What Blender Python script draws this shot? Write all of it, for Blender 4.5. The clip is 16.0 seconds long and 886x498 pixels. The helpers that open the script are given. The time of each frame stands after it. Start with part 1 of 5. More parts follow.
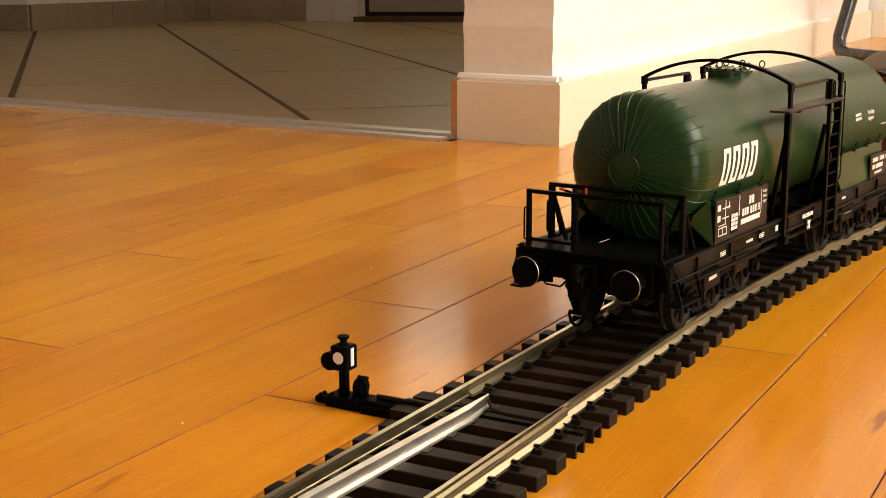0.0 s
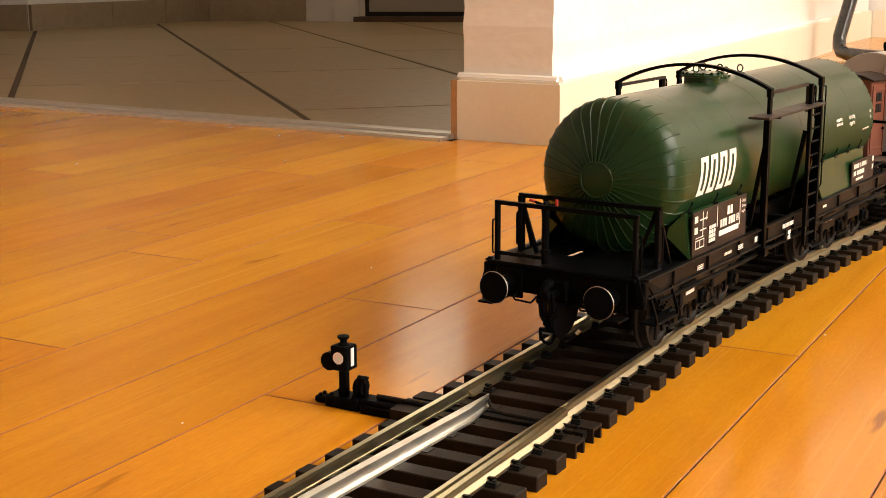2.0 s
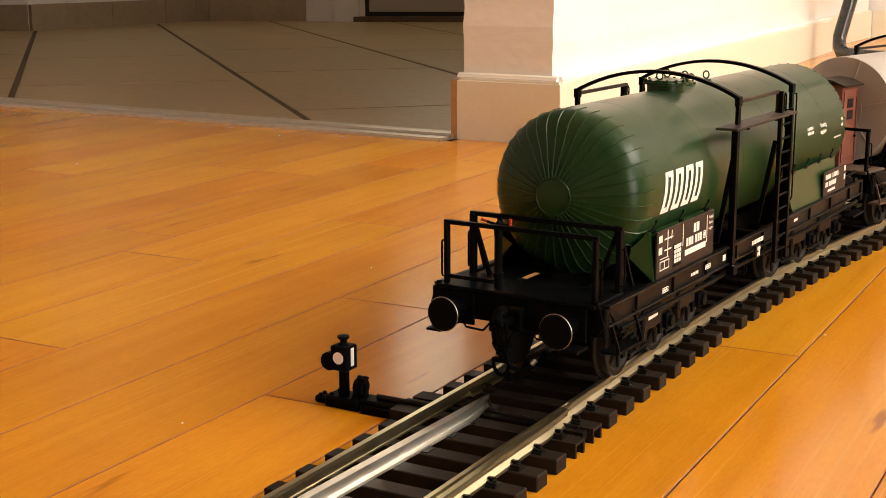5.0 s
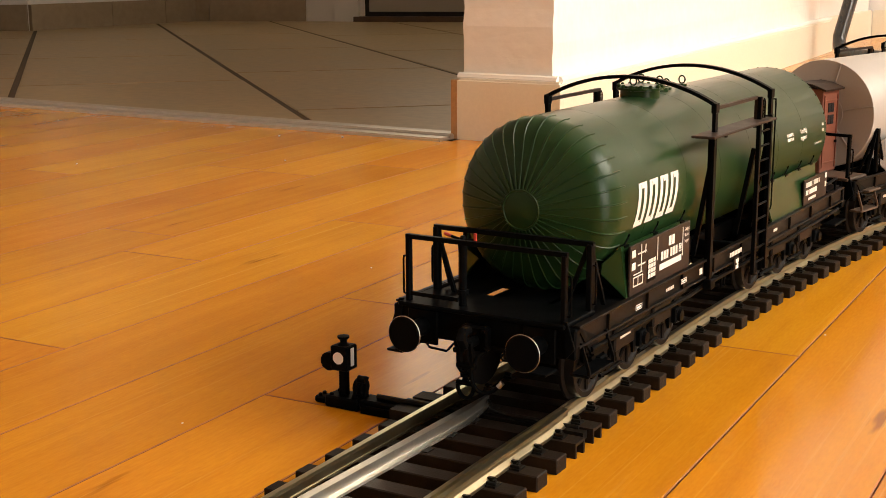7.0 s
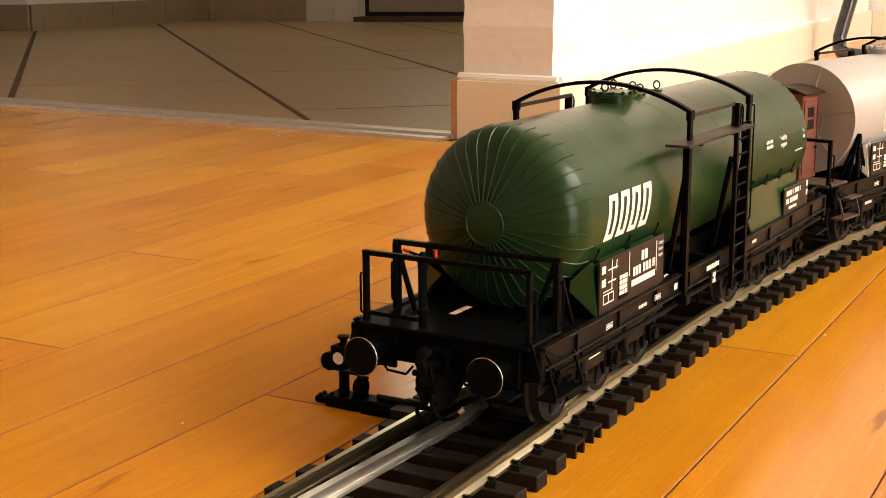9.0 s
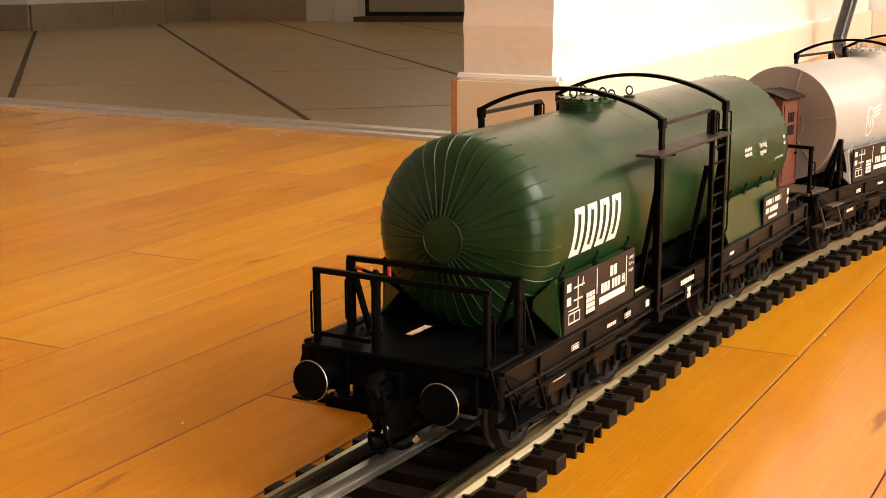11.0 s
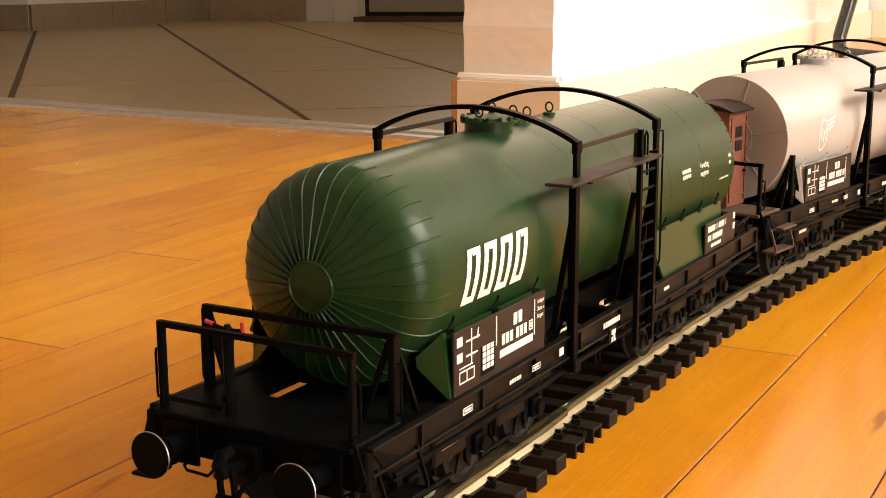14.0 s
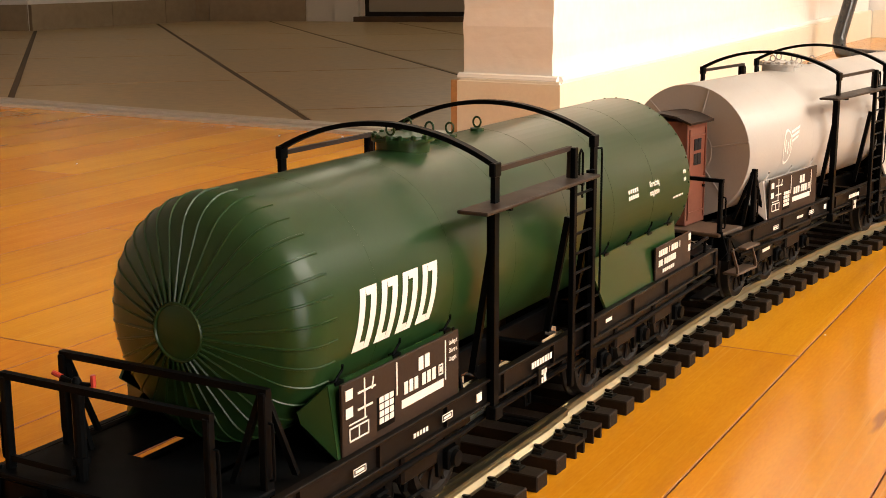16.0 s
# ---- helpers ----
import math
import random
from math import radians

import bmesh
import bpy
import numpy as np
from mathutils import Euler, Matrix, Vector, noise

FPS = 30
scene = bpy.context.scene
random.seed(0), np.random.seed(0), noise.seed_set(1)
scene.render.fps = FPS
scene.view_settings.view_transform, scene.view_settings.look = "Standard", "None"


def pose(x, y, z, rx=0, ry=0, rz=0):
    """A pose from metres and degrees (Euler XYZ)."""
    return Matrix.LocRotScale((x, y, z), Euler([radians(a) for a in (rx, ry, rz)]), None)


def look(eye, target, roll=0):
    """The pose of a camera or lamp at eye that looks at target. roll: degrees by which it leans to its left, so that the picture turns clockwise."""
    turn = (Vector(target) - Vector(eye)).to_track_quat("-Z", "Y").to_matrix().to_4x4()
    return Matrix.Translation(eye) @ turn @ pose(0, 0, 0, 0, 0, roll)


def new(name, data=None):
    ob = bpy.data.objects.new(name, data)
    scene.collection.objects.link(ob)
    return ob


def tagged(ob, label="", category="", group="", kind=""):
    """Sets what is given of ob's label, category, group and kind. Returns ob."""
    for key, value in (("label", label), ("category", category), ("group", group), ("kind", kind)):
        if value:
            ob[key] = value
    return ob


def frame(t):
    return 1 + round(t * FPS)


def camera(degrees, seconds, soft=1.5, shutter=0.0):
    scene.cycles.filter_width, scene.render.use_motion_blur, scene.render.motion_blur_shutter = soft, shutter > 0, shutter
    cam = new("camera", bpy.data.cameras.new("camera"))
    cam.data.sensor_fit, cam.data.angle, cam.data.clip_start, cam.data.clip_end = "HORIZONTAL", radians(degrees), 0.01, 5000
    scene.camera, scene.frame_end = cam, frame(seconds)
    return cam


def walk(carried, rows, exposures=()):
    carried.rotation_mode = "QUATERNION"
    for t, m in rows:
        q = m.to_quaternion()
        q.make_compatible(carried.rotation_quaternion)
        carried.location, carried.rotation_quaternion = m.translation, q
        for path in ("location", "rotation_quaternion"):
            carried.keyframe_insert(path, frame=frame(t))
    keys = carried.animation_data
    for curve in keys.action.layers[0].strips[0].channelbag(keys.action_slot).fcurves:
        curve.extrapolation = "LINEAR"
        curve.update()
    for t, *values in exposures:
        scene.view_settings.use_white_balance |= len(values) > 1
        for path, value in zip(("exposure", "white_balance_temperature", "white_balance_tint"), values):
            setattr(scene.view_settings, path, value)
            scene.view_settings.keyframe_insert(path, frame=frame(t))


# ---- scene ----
import collections

# The place: x to the right of the lens, y ahead of it, z up, floor at z = 0.
cam = camera(36.733, 16.0, soft=0.9)
EYE = pose(0.0, 0.0, 0.18484, 77.794, 0.228, -0.049)
# the exposure drifts a little as the dark tank fills the view
walk(cam, [(0.0, EYE), (16.0, EYE)],
     [(0.0, -0.28), (1.0, -0.20), (2.5, -0.06), (3.5, -0.15), (6.5, -0.20), (8.0, -0.10), (9.0, -0.05), (11.5, 0.00), (13.0, 0.10), (14.5, 0.04), (15.0, -0.03), (16.0, -0.14)])

# ---------------------------------------------------------------- light
world = bpy.data.worlds.new("sky")
scene.world = world
world.use_nodes = True
wn = world.node_tree.nodes
sky = wn.new("ShaderNodeTexSky")
sky.sky_type = 'NISHITA'
sky.sun_disc = False
sky.sun_elevation = radians(38)
sky.sun_rotation = radians(200)
wn["Background"].inputs["Strength"].default_value = 0.05
world.node_tree.links.new(sky.outputs[0], wn["Background"].inputs["Color"])

ANG = radians(61.5)                      # run of the floor strips
DX, DY = math.cos(ANG), math.sin(ANG)


def plan(d, n, z=0.0):
    """A place d metres along the floor strips and n metres across them."""
    return Vector((d * DX - n * DY, d * DY + n * DX, z))


def area_light(name, at, aim, sx, sy, watts, colour):
    lamp = bpy.data.lights.new(name, 'AREA')
    lamp.shape, lamp.size, lamp.size_y, lamp.energy, lamp.color = 'RECTANGLE', sx, sy, watts, colour
    ob = new(name, lamp)
    ob.matrix_basis = look(at, aim)
    return ob


WIN_N = -2.2                            # window wall of the room
area_light("window_daylight", plan(1.6, WIN_N + 0.03, 1.85), plan(1.6, 0.3, 0.20), 2.6, 1.0, 135, (1.0, 0.900, 0.755))
area_light("terrace_daylight", plan(-0.45, WIN_N + 0.03, 0.55), plan(-0.45, 0.0, 0.45), 1.2, 0.85, 34, (1.0, 0.94, 0.85))
area_light("door_daylight", (0.20, 4.06, 1.40), (0.05, 2.9, 1.10), 0.74, 1.0, 6.8, (1.0, 0.85, 0.60))


# ---------------------------------------------------------------- materials
def material(name, colour, rough=0.5, metal=0.0, var=0.15, fine=900.0, coarse=60.0, bump=0.1, dist=0.0003,
             coat=0.0, ior=1.5, rand=0.0, second=None, spec=0.5, flat=0.0):
    """Procedural surface: two scales of mottling, a fine relief, and a change of tone from piece to piece."""
    m = bpy.data.materials.new(name)
    m.use_nodes = True
    t, ln = m.node_tree.nodes, m.node_tree.links
    b = t["Principled BSDF"]
    b.inputs["Metallic"].default_value = metal
    b.inputs["IOR"].default_value = ior
    b.inputs["Specular IOR Level"].default_value = spec
    b.inputs["Coat Weight"].default_value = coat
    b.inputs["Coat Roughness"].default_value = 0.12
    co = t.new("ShaderNodeTexCoord")
    n1, n2 = t.new("ShaderNodeTexNoise"), t.new("ShaderNodeTexNoise")
    n1.inputs["Scale"].default_value, n2.inputs["Scale"].default_value = fine, coarse
    n1.inputs["Detail"].default_value = n2.inputs["Detail"].default_value = 4
    for n in (n1, n2):
        ln.new(co.outputs["Object"], n.inputs["Vector"])
    mixf = t.new("ShaderNodeMath")
    mixf.operation = 'ADD'
    ln.new(n1.outputs["Fac"], mixf.inputs[0])
    ln.new(n2.outputs["Fac"], mixf.inputs[1])
    ramp = t.new("ShaderNodeValToRGB")
    dark = tuple(c * (1 - var) for c in colour)
    light = tuple(min(1, c * (1 + var)) for c in colour)
    if second:
        dark = second
    ramp.color_ramp.elements[0].position, ramp.color_ramp.elements[1].position = 0.3, 0.7
    ramp.color_ramp.elements[0].color, ramp.color_ramp.elements[1].color = (*dark, 1), (*light, 1)
    half = t.new("ShaderNodeMath")
    half.operation = 'MULTIPLY'
    half.inputs[1].default_value = 0.5
    ln.new(mixf.outputs[0], half.inputs[0])
    ln.new(half.outputs[0], ramp.inputs[0])
    out = ramp.outputs[0]
    if rand:
        info = t.new("ShaderNodeObjectInfo")
        hsv = t.new("ShaderNodeHueSaturation")
        mr = t.new("ShaderNodeMapRange")
        mr.inputs["To Min"].default_value, mr.inputs["To Max"].default_value = 1 - rand, 1 + rand
        ln.new(info.outputs["Random"], mr.inputs["Value"])
        ln.new(mr.outputs[0], hsv.inputs["Value"])
        ln.new(out, hsv.inputs["Color"])
        out = hsv.outputs[0]
    ln.new(out, b.inputs["Base Color"])
    rr = t.new("ShaderNodeMapRange")
    rr.inputs["To Min"].default_value, rr.inputs["To Max"].default_value = rough * (0.8 + 0.2 * flat), min(1, rough * (1.25 - 0.25 * flat))
    ln.new(n2.outputs["Fac"], rr.inputs["Value"])
    ln.new(rr.outputs[0], b.inputs["Roughness"])
    if bump:
        bp = t.new("ShaderNodeBump")
        bp.inputs["Strength"].default_value, bp.inputs["Distance"].default_value = bump, dist
        ln.new(n1.outputs["Fac"], bp.inputs["Height"])
        ln.new(bp.outputs[0], b.inputs["Normal"])
    return m


def wood(name, light, dark, rough, rand, coat=0.3, gscale=(6.0, 90.0, 90.0), fleck=0.35, island=False):
    """Varnished wood: long grain along local x, short medullary flecks, a tone for each piece."""
    m = bpy.data.materials.new(name)
    m.use_nodes = True
    t, ln = m.node_tree.nodes, m.node_tree.links
    b = t["Principled BSDF"]
    b.inputs["Coat Weight"].default_value, b.inputs["Coat Roughness"].default_value = coat, 0.16
    b.inputs["Specular IOR Level"].default_value = 0.24
    co = t.new("ShaderNodeTexCoord")
    info = t.new("ShaderNodeNewGeometry" if island else "ShaderNodeObjectInfo")
    ran = info.outputs["Random Per Island" if island else "Random"]
    shift = t.new("ShaderNodeVectorMath")
    shift.operation = 'MULTIPLY_ADD'
    comb = t.new("ShaderNodeCombineXYZ")
    for k in range(3):
        ln.new(ran, comb.inputs[k])
    shift.inputs[1].default_value = (37.0, 17.0, 5.0)
    ln.new(comb.outputs[0], shift.inputs[0])
    ln.new(co.outputs["Object"], shift.inputs[2])
    mp = t.new("ShaderNodeMapping")
    mp.inputs["Scale"].default_value = gscale
    ln.new(shift.outputs[0], mp.inputs["Vector"])
    grain = t.new("ShaderNodeTexNoise")
    grain.inputs["Scale"].default_value, grain.inputs["Detail"].default_value = 1.0, 6
    grain.inputs["Distortion"].default_value = 0.6
    ln.new(mp.outputs[0], grain.inputs["Vector"])
    mp2 = t.new("ShaderNodeMapping")
    mp2.inputs["Scale"].default_value = (gscale[0] * 28, gscale[1] * 9, gscale[2])
    ln.new(shift.outputs[0], mp2.inputs["Vector"])
    fl = t.new("ShaderNodeTexNoise")
    fl.inputs["Scale"].default_value, fl.inputs["Detail"].default_value = 1.0, 2
    ln.new(mp2.outputs[0], fl.inputs["Vector"])
    big = t.new("ShaderNodeTexNoise")
    big.inputs["Scale"].default_value, big.inputs["Detail"].default_value = 9.0, 2
    ln.new(shift.outputs[0], big.inputs["Vector"])
    ramp = t.new("ShaderNodeValToRGB")
    ramp.color_ramp.elements[0].position, ramp.color_ramp.elements[1].position = 0.32, 0.70
    ramp.color_ramp.elements[0].color, ramp.color_ramp.elements[1].color = (*dark, 1), (*light, 1)
    add = t.new("ShaderNodeMath")
    add.operation = 'MULTIPLY_ADD'
    add.inputs[1].default_value = fleck
    ln.new(fl.outputs["Fac"], add.inputs[0])
    mul = t.new("ShaderNodeMath")
    mul.operation = 'MULTIPLY_ADD'
    mul.inputs[1].default_value = 0.35
    ln.new(big.outputs["Fac"], mul.inputs[0])
    sc = t.new("ShaderNodeMath")
    sc.operation = 'MULTIPLY'
    sc.inputs[1].default_value = 0.65 - fleck
    ln.new(grain.outputs["Fac"], sc.inputs[0])
    ln.new(sc.outputs[0], mul.inputs[2])
    ln.new(mul.outputs[0], add.inputs[2])
    ln.new(add.outputs[0], ramp.inputs[0])
    hsv = t.new("ShaderNodeHueSaturation")
    mr = t.new("ShaderNodeMapRange")
    mr.inputs["To Min"].default_value, mr.inputs["To Max"].default_value = 1 - rand, 1 + rand
    ln.new(ran, mr.inputs["Value"])
    ln.new(mr.outputs[0], hsv.inputs["Value"])
    mp3 = t.new("ShaderNodeMapping")
    mp3.inputs["Scale"].default_value = (gscale[0] * 2.2, gscale[1] * 1.1, 1.0)
    ln.new(shift.outputs[0], mp3.inputs["Vector"])
    knot = t.new("ShaderNodeTexNoise")
    knot.inputs["Scale"].default_value, knot.inputs["Detail"].default_value = 1.0, 3
    ln.new(mp3.outputs[0], knot.inputs["Vector"])
    kr = t.new("ShaderNodeValToRGB")
    kr.color_ramp.elements[0].position, kr.color_ramp.elements[1].position = (0.84, 0.95) if island else (0.70, 0.80)
    kr.color_ramp.elements[0].color, kr.color_ramp.elements[1].color = (0, 0, 0, 1), (0.72, 0.72, 0.72, 1)
    ln.new(knot.outputs["Fac"], kr.inputs[0])
    mk = t.new("ShaderNodeMix")
    mk.data_type = 'RGBA'
    mk.inputs["B"].default_value = (dark[0] * 0.35, dark[1] * 0.25, dark[2] * 0.25, 1)
    ln.new(kr.outputs[0], mk.inputs["Factor"])
    ln.new(ramp.outputs[0], mk.inputs["A"])
    # long faint pale scratches along the strip
    mp4 = t.new("ShaderNodeMapping")
    mp4.inputs["Scale"].default_value = (3.0, 420.0, 1.0)
    mp4.inputs["Rotation"].default_value = (0, 0, 0.03)
    ln.new(shift.outputs[0], mp4.inputs["Vector"])
    scr = t.new("ShaderNodeTexNoise")
    scr.inputs["Scale"].default_value, scr.inputs["Detail"].default_value = 1.0, 3
    ln.new(mp4.outputs[0], scr.inputs["Vector"])
    sr = t.new("ShaderNodeValToRGB")
    sr.color_ramp.elements[0].position, sr.color_ramp.elements[1].position = 0.61, 0.75
    sr.color_ramp.elements[0].color, sr.color_ramp.elements[1].color = (0, 0, 0, 1), (0.38, 0.38, 0.38, 1)
    ln.new(scr.outputs["Fac"], sr.inputs[0])
    ms = t.new("ShaderNodeMix")
    ms.data_type = 'RGBA'
    ms.inputs["B"].default_value = (0.78, 0.42, 0.07, 1)
    ln.new(sr.outputs[0], ms.inputs["Factor"])
    ln.new(mk.outputs["Result"], ms.inputs["A"])
    ln.new(ms.outputs["Result"], hsv.inputs["Color"])
    # each strip leans to gold or to red
    hm = t.new("ShaderNodeMath")
    hm.operation = 'MULTIPLY'
    hm.inputs[1].default_value = 7.31
    ln.new(ran, hm.inputs[0])
    hf = t.new("ShaderNodeMath")
    hf.operation = 'FRACT'
    ln.new(hm.outputs[0], hf.inputs[0])
    hr = t.new("ShaderNodeMapRange")
    hr.inputs["To Min"].default_value, hr.inputs["To Max"].default_value = 0.497, 0.508
    ln.new(hf.outputs[0], hr.inputs["Value"])
    ln.new(hr.outputs[0], hsv.inputs["Hue"])
    ln.new(hsv.outputs[0], b.inputs["Base Color"])
    rr = t.new("ShaderNodeMapRange")
    rr.inputs["To Min"].default_value, rr.inputs["To Max"].default_value = rough * 0.75, rough * 1.3
    ln.new(big.outputs["Fac"], rr.inputs["Value"])
    ln.new(rr.outputs[0], b.inputs["Roughness"])
    bp = t.new("ShaderNodeBump")
    bp.inputs["Strength"].default_value, bp.inputs["Distance"].default_value = 0.03, 0.0002
    ln.new(grain.outputs["Fac"], bp.inputs["Height"])
    ln.new(bp.outputs[0], b.inputs["Normal"])
    return m


PARQUET = wood("parquet_varnish", (0.70, 0.298, 0.014), (0.53, 0.186, 0.007), 0.17, 0.08, 0.0, fleck=0.27)
PARQUET_FAR = wood("parquet_varnish_joined", (0.70, 0.298, 0.014), (0.53, 0.186, 0.007), 0.17, 0.08, 0.0, fleck=0.27, island=True)
EDGE = material("parquet_dark_edge", (0.34, 0.108, 0.008), 0.55, var=0.35, fine=120, coarse=14, bump=0.0)
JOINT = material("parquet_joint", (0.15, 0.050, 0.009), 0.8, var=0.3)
STONE = material("stone_skirting", (0.34, 0.265, 0.18), 0.5, var=0.15, fine=60, coarse=9, bump=0.05, rand=0.08)
TILE = material("stone_tile", (0.355, 0.256, 0.130), 0.36, var=0.25, fine=60, coarse=7, bump=0.05, rand=0.07)
GROUT = material("tile_grout", (0.075, 0.050, 0.028), 0.9, var=0.3, fine=500, coarse=40)
PLASTER = material("white_plaster", (0.86, 0.84, 0.80), 0.85, var=0.04, fine=70, coarse=16, bump=0.30, dist=0.003)
PAINT = material("white_wall_paint", (0.82, 0.80, 0.78), 0.8, var=0.03, fine=220, coarse=6, bump=0.15, dist=0.001)
SKIRT = material("cream_skirting_paint", (0.80, 0.75, 0.63), 0.45, var=0.05, fine=300, coarse=9, bump=0.05)
BARE = material("bare_skirting_wood", (0.45, 0.24, 0.10), 0.6, var=0.2, fine=300, coarse=40)
ALU = material("brushed_aluminium", (0.62, 0.58, 0.53), 0.38, 0.9, var=0.08, fine=700, coarse=50)
DOORP = material("door_paint", (0.42, 0.37, 0.30), 0.5, var=0.05, fine=200, coarse=8)
# near-black standing in for the shade in the gaps round the hall door
SHADOWGAP = material("dark_gap_shade", (0.012, 0.011, 0.010), 0.8, var=0.2)
SILLWOOD = material("dark_threshold_wood", (0.09, 0.05, 0.028), 0.5, var=0.25, fine=200, coarse=20)
RAIL = material("nickel_silver_rail", (0.68, 0.61, 0.42), 0.28, 1.0, var=0.05, fine=500, coarse=30, bump=0.0, flat=0.8)
RAILBRIGHT = material("polished_blade_steel", (0.90, 0.88, 0.83), 0.32, 1.0, var=0.05, fine=600, coarse=80, bump=0.0, flat=0.8)
SLEEPER = material("dark_brown_sleeper_plastic", (0.016, 0.011, 0.008), 0.50, var=0.3, fine=1500, coarse=150, bump=0.3, rand=0.12, spec=0.12)
CLIP = material("black_plastic_clip", (0.005, 0.0045, 0.004), 0.45, var=0.2, spec=0.15)
BLACK = material("satin_black_paint", (0.0032, 0.0035, 0.0039), 0.36, var=0.25, fine=1200, coarse=120, bump=0.1, dist=0.0001, spec=0.025)
GREEN = material("dark_green_tank_paint", (0.0125, 0.0390, 0.0110), 0.29, var=0.06, fine=900, coarse=14, bump=0.0, spec=0.23, flat=0.9)
GREY = material("silver_grey_tank_paint", (0.45, 0.430, 0.405), 0.42, var=0.04, fine=900, coarse=14, bump=0.0, spec=0.4, flat=0.9)
BROWN = material("brown_board_paint", (0.026, 0.016, 0.012), 0.5, var=0.15, fine=900, coarse=90, spec=0.2)
SILLB = material("brown_black_sill_paint", (0.0085, 0.0066, 0.0056), 0.40, var=0.25, fine=900, coarse=90, spec=0.07)
WHITE = material("white_print", (0.78, 0.75, 0.70), 0.6, var=0.04)
PALEPRINT = material("pale_print", (0.74, 0.71, 0.68), 0.5, var=0.04)
STEEL = material("wheel_steel", (0.013, 0.011, 0.010), 0.45, 0.3, var=0.2, fine=600, coarse=90, spec=0.10)
RIMST = material("bright_rim_steel", (0.55, 0.52, 0.48), 0.3, 1.0, var=0.1)
RED = material("red_handle_paint", (0.42, 0.035, 0.02), 0.4, var=0.1)
CABW = material("red_brown_cab_paint", (0.17, 0.055, 0.032), 0.55, var=0.12, fine=500, coarse=70)
DECKW = material("brown_deck_wood", (0.07, 0.042, 0.026), 0.6, var=0.25, fine=500, coarse=80)
WALKB = material("walkway_brown", (0.026, 0.017, 0.013), 0.5, var=0.2, fine=700, coarse=80, spec=0.2)
OPAL = material("opal_lamp_disc", (0.80, 0.80, 0.80), 0.35, var=0.02)
CHROME = material("chair_black_tube", (0.012, 0.012, 0.013), 0.28, var=0.1, coat=0.4)
SEATB = material("chair_black_leather", (0.02, 0.02, 0.02), 0.5, var=0.2, fine=400, coarse=60, bump=0.3)
DARKGLASS = material("cab_window_glass", (0.02, 0.02, 0.022), 0.1, var=0.1)
GLASS = bpy.data.materials.new("window_glass")
GLASS.use_nodes = True
GLASS.node_tree.nodes["Principled BSDF"].inputs["Transmission Weight"].default_value = 1.0
GLASS.node_tree.nodes["Principled BSDF"].inputs["Roughness"].default_value = 0.0


# ---------------------------------------------------------------- mesh helpers
def part(name, bm, mat, parent=None, label="", smooth=35):
    me = bpy.data.meshes.new(name)
    bmesh.ops.recalc_face_normals(bm, faces=bm.faces[:])
    bm.to_mesh(me)
    bm.free()
    me.materials.append(mat)
    if smooth:
        me.shade_smooth()
        me.set_sharp_from_angle(angle=radians(smooth))
    ob = new(name, me)
    ob.parent = parent
    if label:
        tagged(ob, label)
    return ob


def again(ob, parent, m, name=None):
    """One more object on the same mesh, under a parent, at a pose."""
    c = new(name or ob.name.split(".")[0], ob.data)
    c.parent = parent
    c.matrix_basis = m
    return c


def empty(name, m=None):
    e = new(name)
    e.empty_display_size = 0.01
    if m is not None:
        e.matrix_basis = m
    return e


def box(bm, x0, x1, y0, y1, z0, z1, bevel=0.0, m=None):
    r = bmesh.ops.create_cube(bm, size=1.0)
    vs = r["verts"]
    for v in vs:
        v.co = Vector(((x0 + x1) / 2 + v.co.x * (x1 - x0), (y0 + y1) / 2 + v.co.y * (y1 - y0), (z0 + z1) / 2 + v.co.z * (z1 - z0)))
    if bevel:
        es = list({e for v in vs for e in v.link_edges})
        res = bmesh.ops.bevel(bm, geom=es, offset=bevel, segments=1, affect='EDGES', profile=0.5)
        vs = list({v for f in res["faces"] for v in f.verts} | {v for v in vs if v.is_valid})
    if m is not None:
        for v in vs:
            v.co = m @ v.co
    return bm


def new_box(*a, **k):
    return box(bmesh.new(), *a, **k)


def frame_of(d):
    d = d.normalized()
    up = Vector((0, 0, 1)) if abs(d.z) < 0.9 else Vector((1, 0, 0))
    s = d.cross(up).normalized()
    return s, s.cross(d).normalized()


def tube(bm, pts, r, seg=8, closed=False, flat=None):
    """A round or (flat = (w, h)) rectangular bar along a line of points."""
    pts = [Vector(p) for p in pts]
    rings = []
    n = len(pts)
    s = None
    for i, p in enumerate(pts):
        a = pts[i - 1] if i or closed else p
        b = pts[(i + 1) % n] if i < n - 1 or closed else p
        d = (b - a).normalized()
        if s is None:
            s, u = frame_of(d)
        else:
            s = (s - d * s.dot(d)).normalized()
            u = s.cross(d).normalized()
        k = 1.0
        if 0 < i < n - 1 or closed:
            c = max(0.35, (p - a).normalized().dot(d))
            k = 1 / c
        if flat:
            w, h = flat
            ring = [p + s * x * w / 2 + u * y * h / 2 for x, y in ((-1, -1), (1, -1), (1, 1), (-1, 1))]
        else:
            ring = [p + (s * math.cos(q) + u * math.sin(q)) * r for q in (2 * math.pi * j / seg for j in range(seg))]
        rings.append([bm.verts.new(v) for v in ring])
    m = len(rings[0])
    for i in range(n if closed else n - 1):
        a, b = rings[i], rings[(i + 1) % n]
        for j in range(m):
            bm.faces.new((a[j], a[(j + 1) % m], b[(j + 1) % m], b[j]))
    if not closed:
        bm.faces.new(rings[0][::-1])
        bm.faces.new(rings[-1])
    return bm


def rod(bm, a, b, r, seg=10):
    return tube(bm, [a, b], r, seg)


